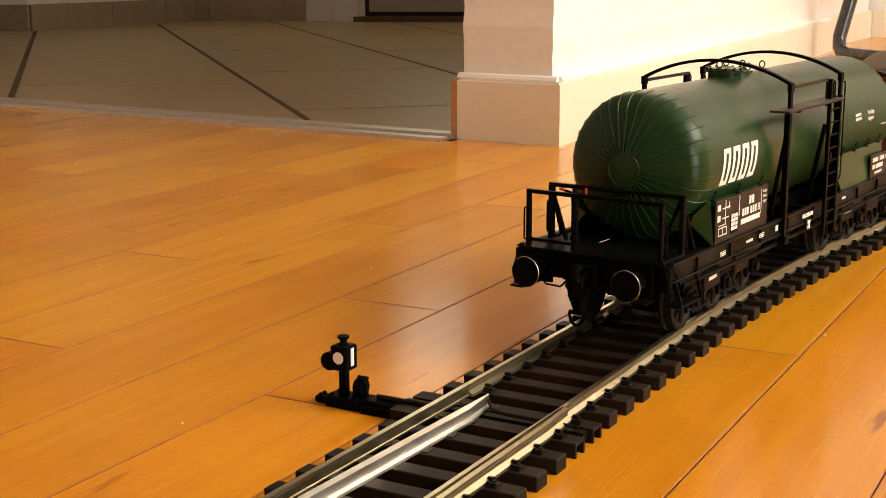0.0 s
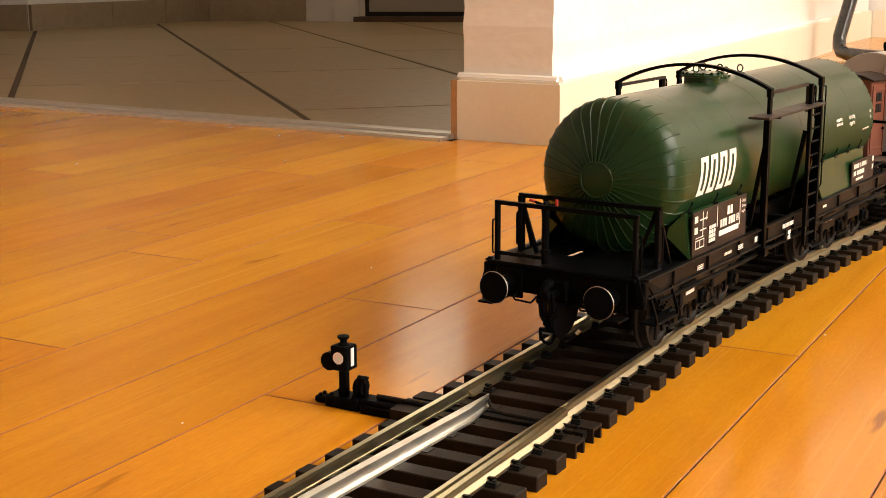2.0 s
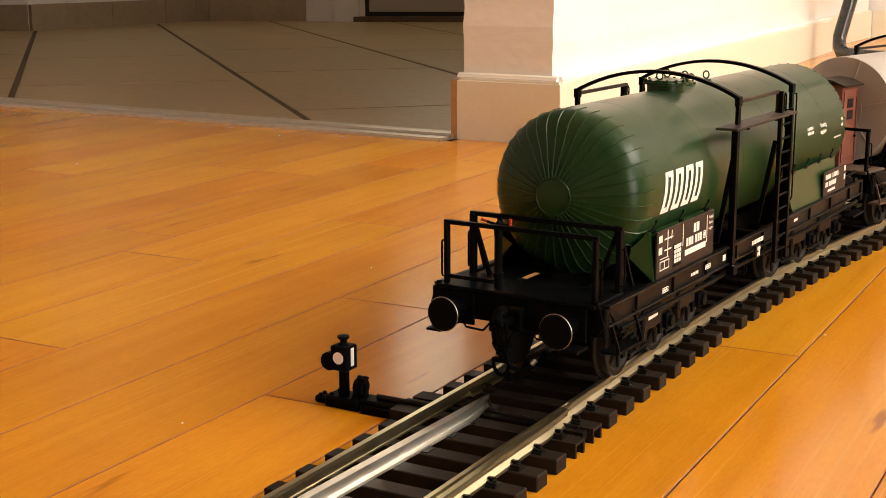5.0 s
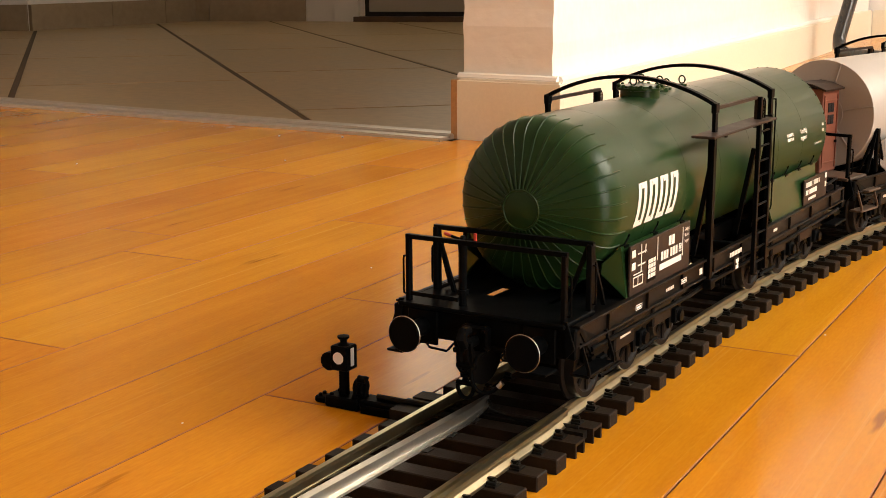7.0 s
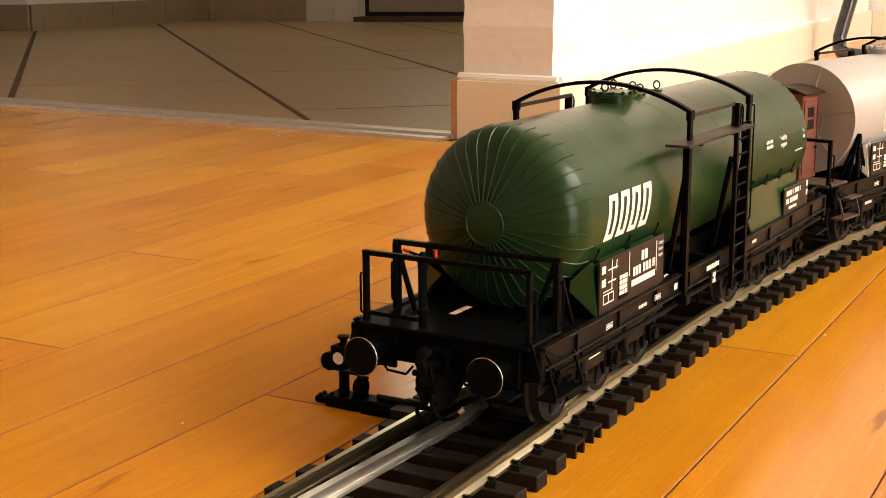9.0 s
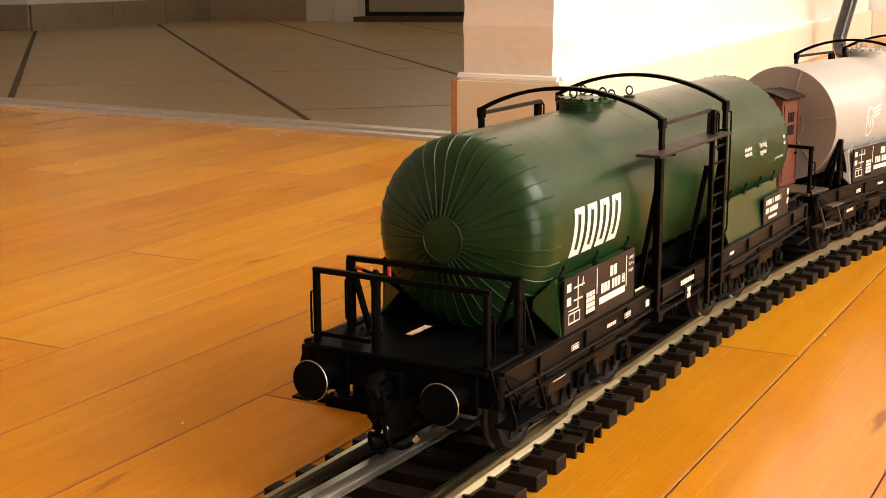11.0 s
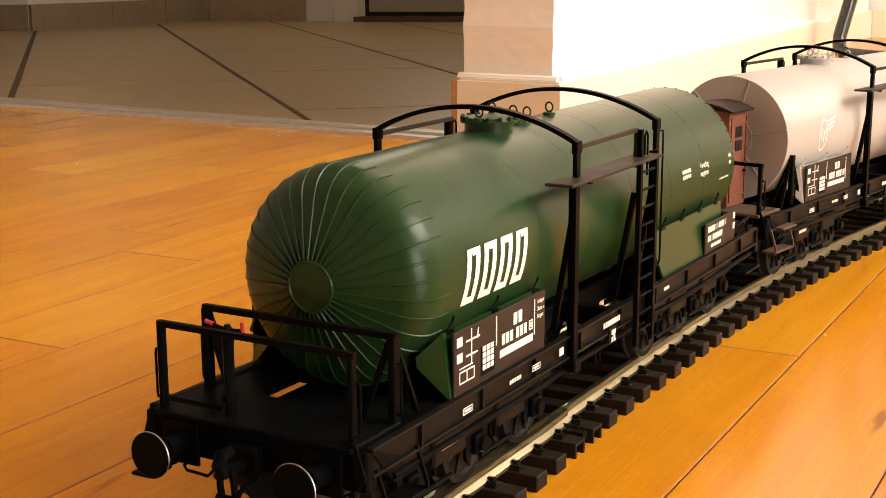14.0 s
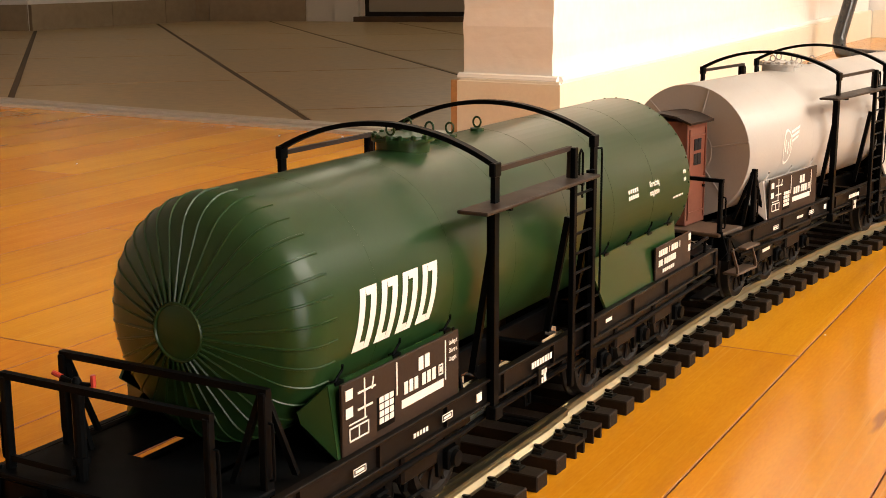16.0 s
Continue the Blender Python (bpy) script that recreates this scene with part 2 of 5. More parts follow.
def lathe(bm, profile, centre, axis='x', seg=32, close=True):
    """Turns (along, radius) pairs round an axis through centre."""
    c = Vector(centre)
    rings = []
    for a, r in profile:
        ring = []
        for j in range(seg):
            q = 2 * math.pi * j / seg
            y, z = r * math.cos(q), r * math.sin(q)
            off = {'x': (a, y, z), 'y': (y, a, z), 'z': (y, z, a)}[axis]
            ring.append(bm.verts.new(c + Vector(off)))
        rings.append(ring)
    for a, b in zip(rings, rings[1:]):
        for j in range(seg):
            bm.faces.new((a[j], a[(j + 1) % seg], b[(j + 1) % seg], b[j]))
    if close:
        bm.faces.new(rings[0])
        bm.faces.new(rings[-1][::-1])
    return bm


def slab(bm, poly, t):
    """A flat plate: polygon of 3D points, given thickness t along its normal (both sides)."""
    p = [Vector(q) for q in poly]
    n = (p[1] - p[0]).cross(p[2] - p[0]).normalized() * t / 2
    a = [bm.verts.new(q + n) for q in p]
    b = [bm.verts.new(q - n) for q in p]
    bm.faces.new(a)
    bm.faces.new(b[::-1])
    for i in range(len(p)):
        j = (i + 1) % len(p)
        bm.faces.new((a[i], b[i], b[j], a[j]))
    return bm


def wall_piece(bm, a, b, thick, z0, z1):
    """Upright slab from plan point a to b; thickness to the left of the way from a to b."""
    a, b = Vector((a[0], a[1], 0)), Vector((b[0], b[1], 0))
    d = (b - a).normalized()
    n = Vector((-d.y, d.x, 0)) * thick
    q = [a, b, b + n, a + n]
    lo = [bm.verts.new((p.x, p.y, z0)) for p in q]
    hi = [bm.verts.new((p.x, p.y, z1)) for p in q]
    bm.faces.new(lo[::-1])
    bm.faces.new(hi)
    for i in range(4):
        j = (i + 1) % 4
        bm.faces.new((lo[i], lo[j], hi[j], hi[i]))
    return bm


def structure(name, bm, mat, label, smooth=0):
    return tagged(part(name, bm, mat, None, "", smooth), label, kind="structure")


# ---------------------------------------------------------------- the room
CEIL = 2.5
C1 = Vector((0.118, 1.342))              # foot of the wall's end, towards the room
C0 = Vector((0.012, 1.405))              # its other corner, at the tiled hall
C2 = Vector((0.797, 2.752))              # where the wall steps back
WD = (C2 - C1).normalized()              # run of that wall
WN = Vector((-WD.y, WD.x))               # into the wall
C3 = C2 + WN * 0.035
C4 = Vector((1.030, 3.240))              # far corner of the room
P2 = lambda d, n: plan(d, n).to_2d()

bm = bmesh.new()
INS = 0.010                              # skirting stands proud of the plaster
fd = (C1 - C0).normalized()
fn = Vector((fd.y, -fd.x))
a, b = C0 + fd * (INS - 0.0035) - fn * INS, C1 - fd * (INS + 0.0035) - fn * INS
e0, e1 = b + WD * 1.46, a + WD * 1.46
# the end of the wall has an uneven, hand-trowelled plaster edge
ring = []
steps = 60
for k in range(steps + 1):
    z = CEIL * (k / steps) ** 2.2
    w = lambda s: 0.0016 * noise.noise((s, z * 55, 0.3)) + 0.0012 * noise.noise((s, z * 17, 4.0))
    ring.append([(a.x + w(1.0), a.y + w(2.0), z), (b.x + w(3.0), b.y + w(4.0), z), (e0.x, e0.y, z), (e1.x, e1.y, z)])
vs = [[bm.verts.new(p) for p in r] for r in ring]
for r, s in zip(vs, vs[1:]):
    for i in range(4):
        j = (i + 1) % 4
        bm.faces.new((r[i], r[j], s[j], s[i]))
bm.faces.new(vs[0][::-1])
bm.faces.new(vs[-1])
structure("wall_middle", bm, PLASTER, "white rough-plastered wall end beside the open hallway")

bm = wall_piece(bmesh.new(), C3 + WN * INS, C4 + WN * INS, 0.12, 0, CEIL)
structure("wall_step", bm, PAINT, "white painted wall in the far corner of the room")

ER = C4 + Vector((DY, -DX)) * 3.05
bm = wall_piece(bmesh.new(), C4 - Vector((DY, -DX)) * 0.14, ER, 0.12, 0, CEIL)
for v in bm.verts:
    v.co += Vector((DX, DY, 0)) * INS
structure("wall_far", bm, PAINT, "white painted end wall of the room")

# window wall with two openings, back wall, hall-side wall
OPEN = ((-1.05, 0.15, 0.10, 1.00), (0.3, 2.9, 1.30, 2.40))
bm = bmesh.new()
for p0, p1, q0, q1 in ((-4.0, -1.05, 0, CEIL), (0.15, 0.3, 0, CEIL), (2.9, 3.5, 0, CEIL), (-1.05, 0.15, 0, 0.10), (-1.05, 0.15, 1.00, CEIL), (0.3, 2.9, 0, 1.30), (0.3, 2.9, 2.40, CEIL)):
    wall_piece(bm, P2(p0, WIN_N), P2(p1, WIN_N), -0.25, q0, q1)
structure("wall_window", bm, PAINT, "white painted wall with two wide windows")
for name, (o0, o1, z0, z1) in zip(("window_1", "window_3"), OPEN):
    win = tagged(empty(name), "wide white-framed window that lights the room", "window", kind="structure")
    mid = (o0 + o1) / 2
    fr = bmesh.new()
    for d0, d1, h0, h1 in ((o0, o0 + 0.07, z0, z1), (o1 - 0.07, o1, z0, z1), (mid - 0.03, mid + 0.03, z0 + 0.07, z1 - 0.07), (o0 + 0.07, o1 - 0.07, z0, z0 + 0.07), (o0 + 0.07, o1 - 0.07, z1 - 0.07, z1)):
        wall_piece(fr, P2(d0, WIN_N - 0.10), P2(d1, WIN_N - 0.10), -0.06, h0, h1)
    part("window_frame", fr, PAINT, win, smooth=0)
    for d0, d1 in ((o0 + 0.07, mid - 0.03), (mid + 0.03, o1 - 0.07)):
        g = part("pane", wall_piece(bmesh.new(), P2(d0, WIN_N - 0.125), P2(d1, WIN_N - 0.125), -0.006, z0 + 0.07, z1 - 0.07), GLASS, win, smooth=0)
        g.visible_shadow = False

structure("wall_back", wall_piece(bmesh.new(), P2(-4.0, WIN_N - 0.25), P2(-4.0, 3.6), 0.15, 0, CEIL), PAINT, "white painted wall behind the track")
structure("wall_left", wall_piece(bmesh.new(), P2(-4.0, 3.45), P2(1.26, 3.45), 0.15, 0, CEIL), PAINT, "white painted side wall")
structure("wall_hall_side", wall_piece(bmesh.new(), P2(1.26, 1.95), P2(1.26, 3.6), -0.12, 0, CEIL), PAINT, "white painted wall beside the opening")

# hall beyond the opening
H = [Vector(p) for p in ((-2.6, 3.735), (-1.134, 3.711), (-0.780, 4.270), (-0.255, 4.216), (0.95, 4.06))]
out = lambda p, q: Vector((-(q - p).y, (q - p).x)).normalized()
bm = bmesh.new()
wall_piece(bm, H[0], H[1], 0.12, 0, CEIL)
wall_piece(bm, H[1] + Vector((0, 0)), H[2], 0.12, 0, CEIL)
wall_piece(bm, H[2], H[3] - (H[3] - H[2]).normalized() * 0.075, 0.12, 0, CEIL)
structure("wall_hall", bm, PAINT, "white painted wall of the tiled hall")
HL = -2.58
structure("wall_hall_left", wall_piece(bmesh.new(), Vector((HL, 2.0)), Vector((HL, 3.85)), 0.12, 0, CEIL), PAINT, "white painted wall closing the hall")
structure("wall_hall_right", wall_piece(bmesh.new(), Vector((1.0, 4.4)), C3.lerp(C4, 0.8) + WN * 0.14, 0.12, 0, CEIL), PAINT, "white painted wall closing the hall")

# skirtings
def skirting(name, pts, h, t, mat, label, zb=0.0):
    bm = bmesh.new()
    for p, q in zip(pts, pts[1:]):
        wall_piece(bm, p, q, t, zb, h)
    es = [e for e in bm.edges if all(abs(v.co.z - h) < 1e-5 for v in e.verts)]
    bmesh.ops.bevel(bm, geom=es, offset=0.0025, segments=2, affect='EDGES')
    return structure(name, bm, mat, label)


SK = 0.0645
t = 0.0098
skirting("baseboard_end", [C0 + fd * 0.004, C1], SK, t, SKIRT, "cream painted skirting board round the wall end")
skirting("baseboard_long", [C1 + WD * (t + 0.0005) , C2], SK, t, SKIRT, "cream painted skirting board along the long wall")
skirting("baseboard_step", [C3, C4], SK, t, SKIRT, "cream painted skirting board in the far corner")
skirting("baseboard_far", [C4 + Vector((DY, -DX)) * 0.001, ER], SK, t, SKIRT, "cream painted skirting board of the end wall")
bm = wall_piece(bmesh.new(), C0 - fd * 0.0035, C0 + fd * 0.0035, 0.06, 0, SK - 0.002)
structure("trim_bare", bm, BARE, "bare wooden end of the skirting board")
bm = bmesh.new()
tube(bm, [(*(C0 + fd * 0.002 - fn * 0.008), SK + 0.001), (*(C1 - fd * 0.006 - fn * 0.008), SK + 0.001)], 0.0045, 8)
tube(bm, [(*(C1 - fd * 0.006 - fn * 0.010), SK + 0.001), (*(C2 + WN * 0.008), SK + 0.001)], 0.0045, 8)
structure("trim_filler", bm, PLASTER, "rounded white filler bead above the skirting", 40)

# hall skirting of stone pieces
hall_skirt = tagged(empty("baseboard_hall"), "grey-brown stone skirting pieces in the hall", kind="structure")
def skirt_run(p, q, cuts, h):
    L = (q - p).length
    d = (q - p) / L
    cs = [0.0] + cuts + [L]
    for c0, c1 in zip(cs, cs[1:]):
        part("stone_piece", wall_piece(bmesh.new(), p + d * (c0 + 0.001), p + d * (c1 - 0.001), 0.012, 0, h), STONE, hall_skirt, smooth=0)
off = 0.013
skirt_run(H[0] - Vector((0, off)), H[1] - Vector((0, off)), [0.4, 0.8, 1.15], 0.071)
d12 = (H[2] - H[1]).normalized()
n12 = Vector((d12.y, -d12.x)) * off
skirt_run(H[1] + n12, H[2] + n12, [0.30, 0.52], 0.071)
skirt_run(H[2] - Vector((0, off)), Vector((-0.425, 4.2225)), [0.05], 0.110)

# hall door
door = tagged(empty("door_1"), "closed pale door with a glazed upper half and dark threshold", "door", kind="structure")
hd = (H[4] - H[3]).normalized()
hn = Vector((hd.y, -hd.x))
# dark strips below and beside the leaf paint the shade of the door's gaps
for nm, p0, p1, th, z0, z1, mt in (("door_frame", -0.075, 0.0, -0.03, 0, 2.1, PAINT), ("door_leaf", 0.030, 1.0, -0.006, 0.030, 0.88, DOORP), ("door_leaf", 0.035, 0.13, 0.04, 0.88, 2.05, DOORP), ("door_leaf", 0.90, 1.0, 0.04, 0.88, 2.05, DOORP), ("door_leaf", 0.13, 0.90, 0.04, 1.93, 2.05, DOORP), ("pane", 0.13, 0.90, 0.006, 0.88, 1.93, GLASS),
                                   ("seal", 0.016, 1.0, 0.05, 0.016, 0.030, SHADOWGAP), ("seal", 0.016, 0.030, 0.05, 0.030, 2.05, SHADOWGAP), ("door_frame", 0.0, 0.016, 0.05, 0.016, 2.05, PAINT), ("door_core", 0.030, 1.0, 0.03, 0.030, 0.88, DOORP),
                                   ("threshold", -0.012, 1.0, -0.05, 0.0, 0.016, SILLWOOD), ("door_frame", 1.0, 1.3, 0.1, 0, 2.1, PAINT), ("door_head", -0.075, 1.3, 0.1, 2.1, CEIL, PAINT)):
    bm = wall_piece(bmesh.new(), H[3] + hd * p0, H[3] + hd * p1, th, z0, z1)
    part(nm, bm, mt, door, smooth=0)

bm = bmesh.new()
wall_piece(bm, P2(-4.2, WIN_N - 0.3), P2(4.6, WIN_N - 0.3), 8.0, CEIL, CEIL + 0.1)
structure("ceiling", bm, PAINT, "plain white ceiling")
structure("ground", new_box(-60, 60, -60, 60, -0.9, -0.6), GROUT, "dark ground outside the window")

# floors: slabs first, their pieces at the end of the file
FT = 0.006                               # thickness of the pieces
bm = bmesh.new()
poly = [P2(-4.0, WIN_N), P2(3.45, WIN_N), P2(3.45, 0.66), Vector((C4.x - 0.05, C4.y + 0.05)), C3 + WN * 0.05, C0 + WD * 0.02, P2(1.285, 0.70), P2(1.285, 3.45), P2(-4.0, 3.45)]
slab(bm, [(p.x, p.y, -FT - 0.012) for p in poly], 0.018)
floor = structure("floor", bm, JOINT, "orange-brown varnished beech strip parquet")
bm = bmesh.new()
poly = [P2(1.287, 0.60), P2(1.287, 3.45), Vector((-2.6, 3.9)), Vector((-0.8, 4.5)), Vector((1.0, 4.4)), Vector((1.0, 3.6))]
slab(bm, [(p.x, p.y, -0.0110) for p in poly], 0.02)
hall_floor = structure("floor_hall", bm, GROUT, "grey-brown rectangular stone tiles with dark joints")

# metal strip between parquet and tiles
strip = tagged(empty("trim_threshold"), "brushed aluminium floor strip between parquet and tiles", kind="structure")
T0, T1 = Vector((-0.0035, 1.4255)), Vector((-0.6015, 1.8095))
T1 = T0 + (T1 - T0) * 2.0
td = (T1 - T0).normalized()
tn = Vector((td.y, -td.x))
T0 = T0 - tn * 0.036 - td * 0.024
T1 = T1 - tn * 0.036
for w0, w1, h in ((0.0, 0.019, 0.0035), (0.0205, 0.036, 0.0062), (0.0375, 0.056, 0.0042)):
    bm = wall_piece(bmesh.new(), T0 + tn * w0, T1 + tn * w0, -(w1 - w0), 0.0, h)
    es = [e for e in bm.edges if all(v.co.z > 0.001 for v in e.verts)]
    bmesh.ops.bevel(bm, geom=es, offset=0.0012, segments=2, affect='EDGES')
    part("metal_strip", bm, ALU, strip)


# ---------------------------------------------------------------- the track
ZR = 0.0115                              # top of the rails
TX, TY, TH, TK = 0.08525, 0.61794, 1.04952, 0.46630
TD, TN = Vector((math.cos(TH), math.sin(TH))), Vector((-math.sin(TH), math.cos(TH)))


def line(s, lat=0.0):
    """A point of the track: straight for s < 0, bending right beyond; lat to the side. And the heading."""
    a = Vector((TX, TY))
    if s <= 0:
        return a + TD * s + TN * lat, TH
    R = 1 / TK
    k = s / R
    return a - TN * R + (R + lat) * (TN * math.cos(k) + TD * math.sin(k)), TH - k


track = tagged(empty("model_track"), "nickel silver rails on dark brown sleepers with a turnout", "toy track")
SMIN, SMAX = -0.46, 1.05


def sleeper_at(k):
    """Where sleeper k lies along the track: closer together in the turnout."""
    return -0.0235 + 0.01917 * k if k > -3 else -0.0805 + 0.0184 * (k + 3)


def rail_profile(w):
    return [(-w / 2, 0), (w / 2, 0), (w / 2, -0.0012), (0.0007, -0.0018), (0.0007, -0.0030), (0.0025, -0.0044), (0.0027, -0.0055),
            (-0.0027, -0.0055), (-0.0025, -0.0044), (-0.0007, -0.0030), (-0.0007, -0.0018), (-w / 2, -0.0012)]


def rail(name, s0, s1, lat, mat, w=0.0022, label="", taper=0.0, dz=0.0, prof=None):
    bm = bmesh.new()
    n = max(2, int((s1 - s0) / 0.02))
    rings = []
    for i in range(n + 1):
        s = s0 + (s1 - s0) * i / n
        l = lat(s) if callable(lat) else lat
        k = 1.0 if not taper else max(0.15, min(1.0, (s1 - s) / taper))
        p, h = line(s)
        side = Vector((-math.sin(h), math.cos(h)))
        rings.append([bm.verts.new((*(p + side * (l + y * k)), ZR + z + dz)) for y, z in (prof or rail_profile(w))])
    m = len(rings[0])
    for a, b in zip(rings, rings[1:]):
        for j in range(m):
            bm.faces.new((a[j], b[j], b[(j + 1) % m], a[(j + 1) % m]))
    bm.faces.new(rings[0])
    bm.faces.new(rings[-1][::-1])
    return part(name, bm, mat, track, label, 30)


SLIM = [(-0.0011, 0), (0.0011, 0), (0.0011, -0.0012), (0.0006, -0.0017), (0.0006, -0.0045), (0.0024, -0.0048), (0.0024, -0.0055),
        (-0.0010, -0.0055), (-0.0010, -0.0048), (-0.0006, -0.0045), (-0.0006, -0.0017), (-0.0011, -0.0012)]
rail("rail", SMIN, -0.1102, 0.0237, RAIL, prof=SLIM)
rail("rail", -0.1100, SMAX, 0.0237, RAIL)
rail("rail", -0.118, SMAX, -0.0237, RAIL)
stock = lambda s: -0.0237 - 0.0027 * min(1, max(0, (-0.085 - s) / 0.05)) - 0.00012 * max(0, (-0.20 - s) / 0.01) ** 1.5
rail("rail", SMIN, -0.118, stock, RAIL)
rail("switch_blade", SMIN, -0.112, -0.02335, RAIL, 0.0018, "slim bright switch blade lying against its rail", 0.06, 0.0003)
left_blade = lambda s: 0.0100 + 0.0044 * min(1, max(0, (-0.118 - s) / 0.125)) + 0.002 * max(0, (-0.243 - s) / 0.1)
BLADE = [(-0.0028, -0.0004), (0.0, 0.0), (0.0004, -0.0010), (-0.0006, -0.0022), (-0.0006, -0.0042), (0.0004, -0.0048), (0.0004, -0.0055), (-0.0046, -0.0055), (-0.0044, -0.0046), (-0.0028, -0.0040)]
rail("switch_blade", SMIN, -0.117, left_blade, RAILBRIGHT, 0.003, "wide polished switch blade standing open", 0.02, 0.0, BLADE)


# ---------------------------------------------------------------- tank wagons
def tank_body(bm, u0, u1, rad, zc, dished):
    if dished:
        prof = [(u0, 0.0005), (u0, 0.0075), (u0 + 0.0012, 0.010), (u0 + 0.0030, 0.017), (u0 + 0.0052, 0.0235)]
        for k in range(1, 9):
            q = math.radians(12 + 78 * k / 8)
            prof.append((u0 + 0.0058 + 0.0125 * (1 - math.cos(q)) * 1.05, rad - 0.0125 * (1 - math.sin(q))))
        a0 = prof[-1][0]
    else:
        prof = [(u0 + 0.004, 0.0005), (u0 + 0.0032, 0.012), (u0, rad - 0.0003), (u0 + 0.0004, rad)]
        a0 = u0 + 0.0004
    prof += [(u1 - 0.0004, rad), (u1, rad - 0.0003), (u1 - 0.003, 0.012), (u1 - 0.004, 0.0005)]
    return lathe(bm, [(a, r) for a, r in prof], (0, 0, zc), 'x', 72)


def wheelset(parent, u):
    bm = bmesh.new()
    for s in (-1, 1):
        lathe(bm, [(s * 0.0205, 0.0165), (s * 0.0216, 0.0166), (s * 0.0224, 0.0152), (s * 0.0262, 0.0147), (s * 0.0264, 0.0125), (s * 0.0252, 0.0115),
                   (s * 0.0250, 0.006), (s * 0.0262, 0.0045), (s * 0.0262, 0.0005)], (0, 0, 0), 'y', 28)
        for k in range(8):
            q = k * math.pi / 4
            tube(bm, [(0.0045 * math.cos(q), s * 0.0254, 0.0045 * math.sin(q)), (0.0117 * math.cos(q), s * 0.0254, 0.0117 * math.sin(q))], 0.0009, 6)
    rod(bm, (0, -0.03, 0), (0, 0.03, 0), 0.0022)
    w = part("wheelset", bm, STEEL, parent)
    w.matrix_basis = pose(u, 0, 0.0150)
    return w


def bogie(wagon, uc, axles, wheels):
    L = axles
    b = part("bogie", new_box(L[0] + 0.01, L[-1] - 0.01, -0.028, 0.028, 0.024, 0.0285, 0.001), BLACK, wagon, "black three-axle bogie")
    b.matrix_basis = pose(uc, 0, 0)
    for s in (-1, 1):
        y = s * 0.0305
        for x in L:                      # axle boxes, horn guides, springs
            bm = bmesh.new()
            box(bm, x - 0.0036, x + 0.0036, y - 0.0028, y + 0.0028, 0.0115, 0.0185, 0.0007)
            lathe(bm, [(y + s * 0.0028, 0.0030), (y + s * 0.0042, 0.0027), (y + s * 0.0043, 0.0005)], (x, 0, 0.0150), 'y', 12)
            for e in (-1, 1):
                slab(bm, [(x + e * 0.0042, y, 0.010), (x + e * 0.0068, y, 0.010), (x + e * 0.0085, y, 0.023), (x + e * 0.0042, y, 0.023)], 0.0012)
            part("axle_box", bm, BLACK, b)
            bm = bmesh.new()
            for k in range(4):
                w = 0.0105 - 0.0021 * k
                box(bm, x - w, x + w, y - 0.0016, y + 0.0016, 0.0196 + 0.0009 * k, 0.0204 + 0.0009 * k)
            for e in (-1, 1):
                tube(bm, [(x + e * 0.0105, y, 0.0205), (x + e * 0.0125, y, 0.0265)], 0.0009, 6)
            part("leaf_spring", bm, BLACK, b)
        bm = bmesh.new()
        box(bm, L[0] - 0.014, L[-1] + 0.014, y - 0.0012, y + 0.0012, 0.0225, 0.0285, 0.0006)
        for x0, x1 in zip(L, L[1:]):
            box(bm, x0 + 0.011, x1 - 0.011, y - 0.0016 + s * 0.0012, y + 0.0016 + s * 0.0012, 0.0165, 0.0262, 0.0008)
        part("side_frame", bm, SILLB, b, "brown-black bogie side frame")
        for x0, x1 in zip(L, L[1:]):     # brake hangers and shoes
            xm = (x0 + x1) / 2
            bm = bmesh.new()
            for e in (-1, 1):
                tube(bm, [(xm + e * 0.0035, s * 0.0245, 0.026), (xm + e * 0.0048, s * 0.0245, 0.014), (xm + e * 0.0040, s * 0.0245, 0.008)], 0.0012, 6)
            rod(bm, (x0 + 0.01, s * 0.0270, 0.0062), (x1 - 0.01, s * 0.0270, 0.0062), 0.0008, 6)
            part("brake_shoe", bm, BLACK, b)
        part("data_mark", new_box(L[0] + 0.015, L[0] + 0.026, y + s * 0.0030, y + s * 0.0032, 0.0215, 0.0232), WHITE, b, "small white data strip")
    for x in L:
        wheels.append((wheelset(b, x), b))
    return b


def buffers(wagon, u, out):
    """Two buffers: out = -1 points to the front, +1 to the back."""
    for s in (-1, 1):
        y = s * 0.0259
        f = (lambda a: u - out * a)
        bm = lathe(bmesh.new(), [(f(0.0165), 0.0050), (f(0.0155), 0.0052), (f(0.0140), 0.0037), (f(0.0070), 0.0034), (f(0.0068), 0.0025), (f(0.0018), 0.0025)], (0, y, 0.0318), 'x', 24)
        buf = part("buffer", bm, BLACK, wagon)
        bm = lathe(bmesh.new(), [(f(0.0018), 0.0030), (f(0.0014), 0.0069), (f(0.0006), 0.0071), (f(0.0002), 0.0066), (f(0.0), 0.0005)], (0, y, 0.0318), 'x', 36)
        part("buffer_plate", bm, BLACK, buf)
        bm = bmesh.new()
        tube(bm, [(f(0.0010), y + 0.00712 * math.cos(q), 0.0318 + 0.00712 * math.sin(q)) for q in (2 * math.pi * k / 36 for k in range(36))], 0.00022, 6, True)
        part("plate_rim", bm, RIMST, buf, "worn bright rim")


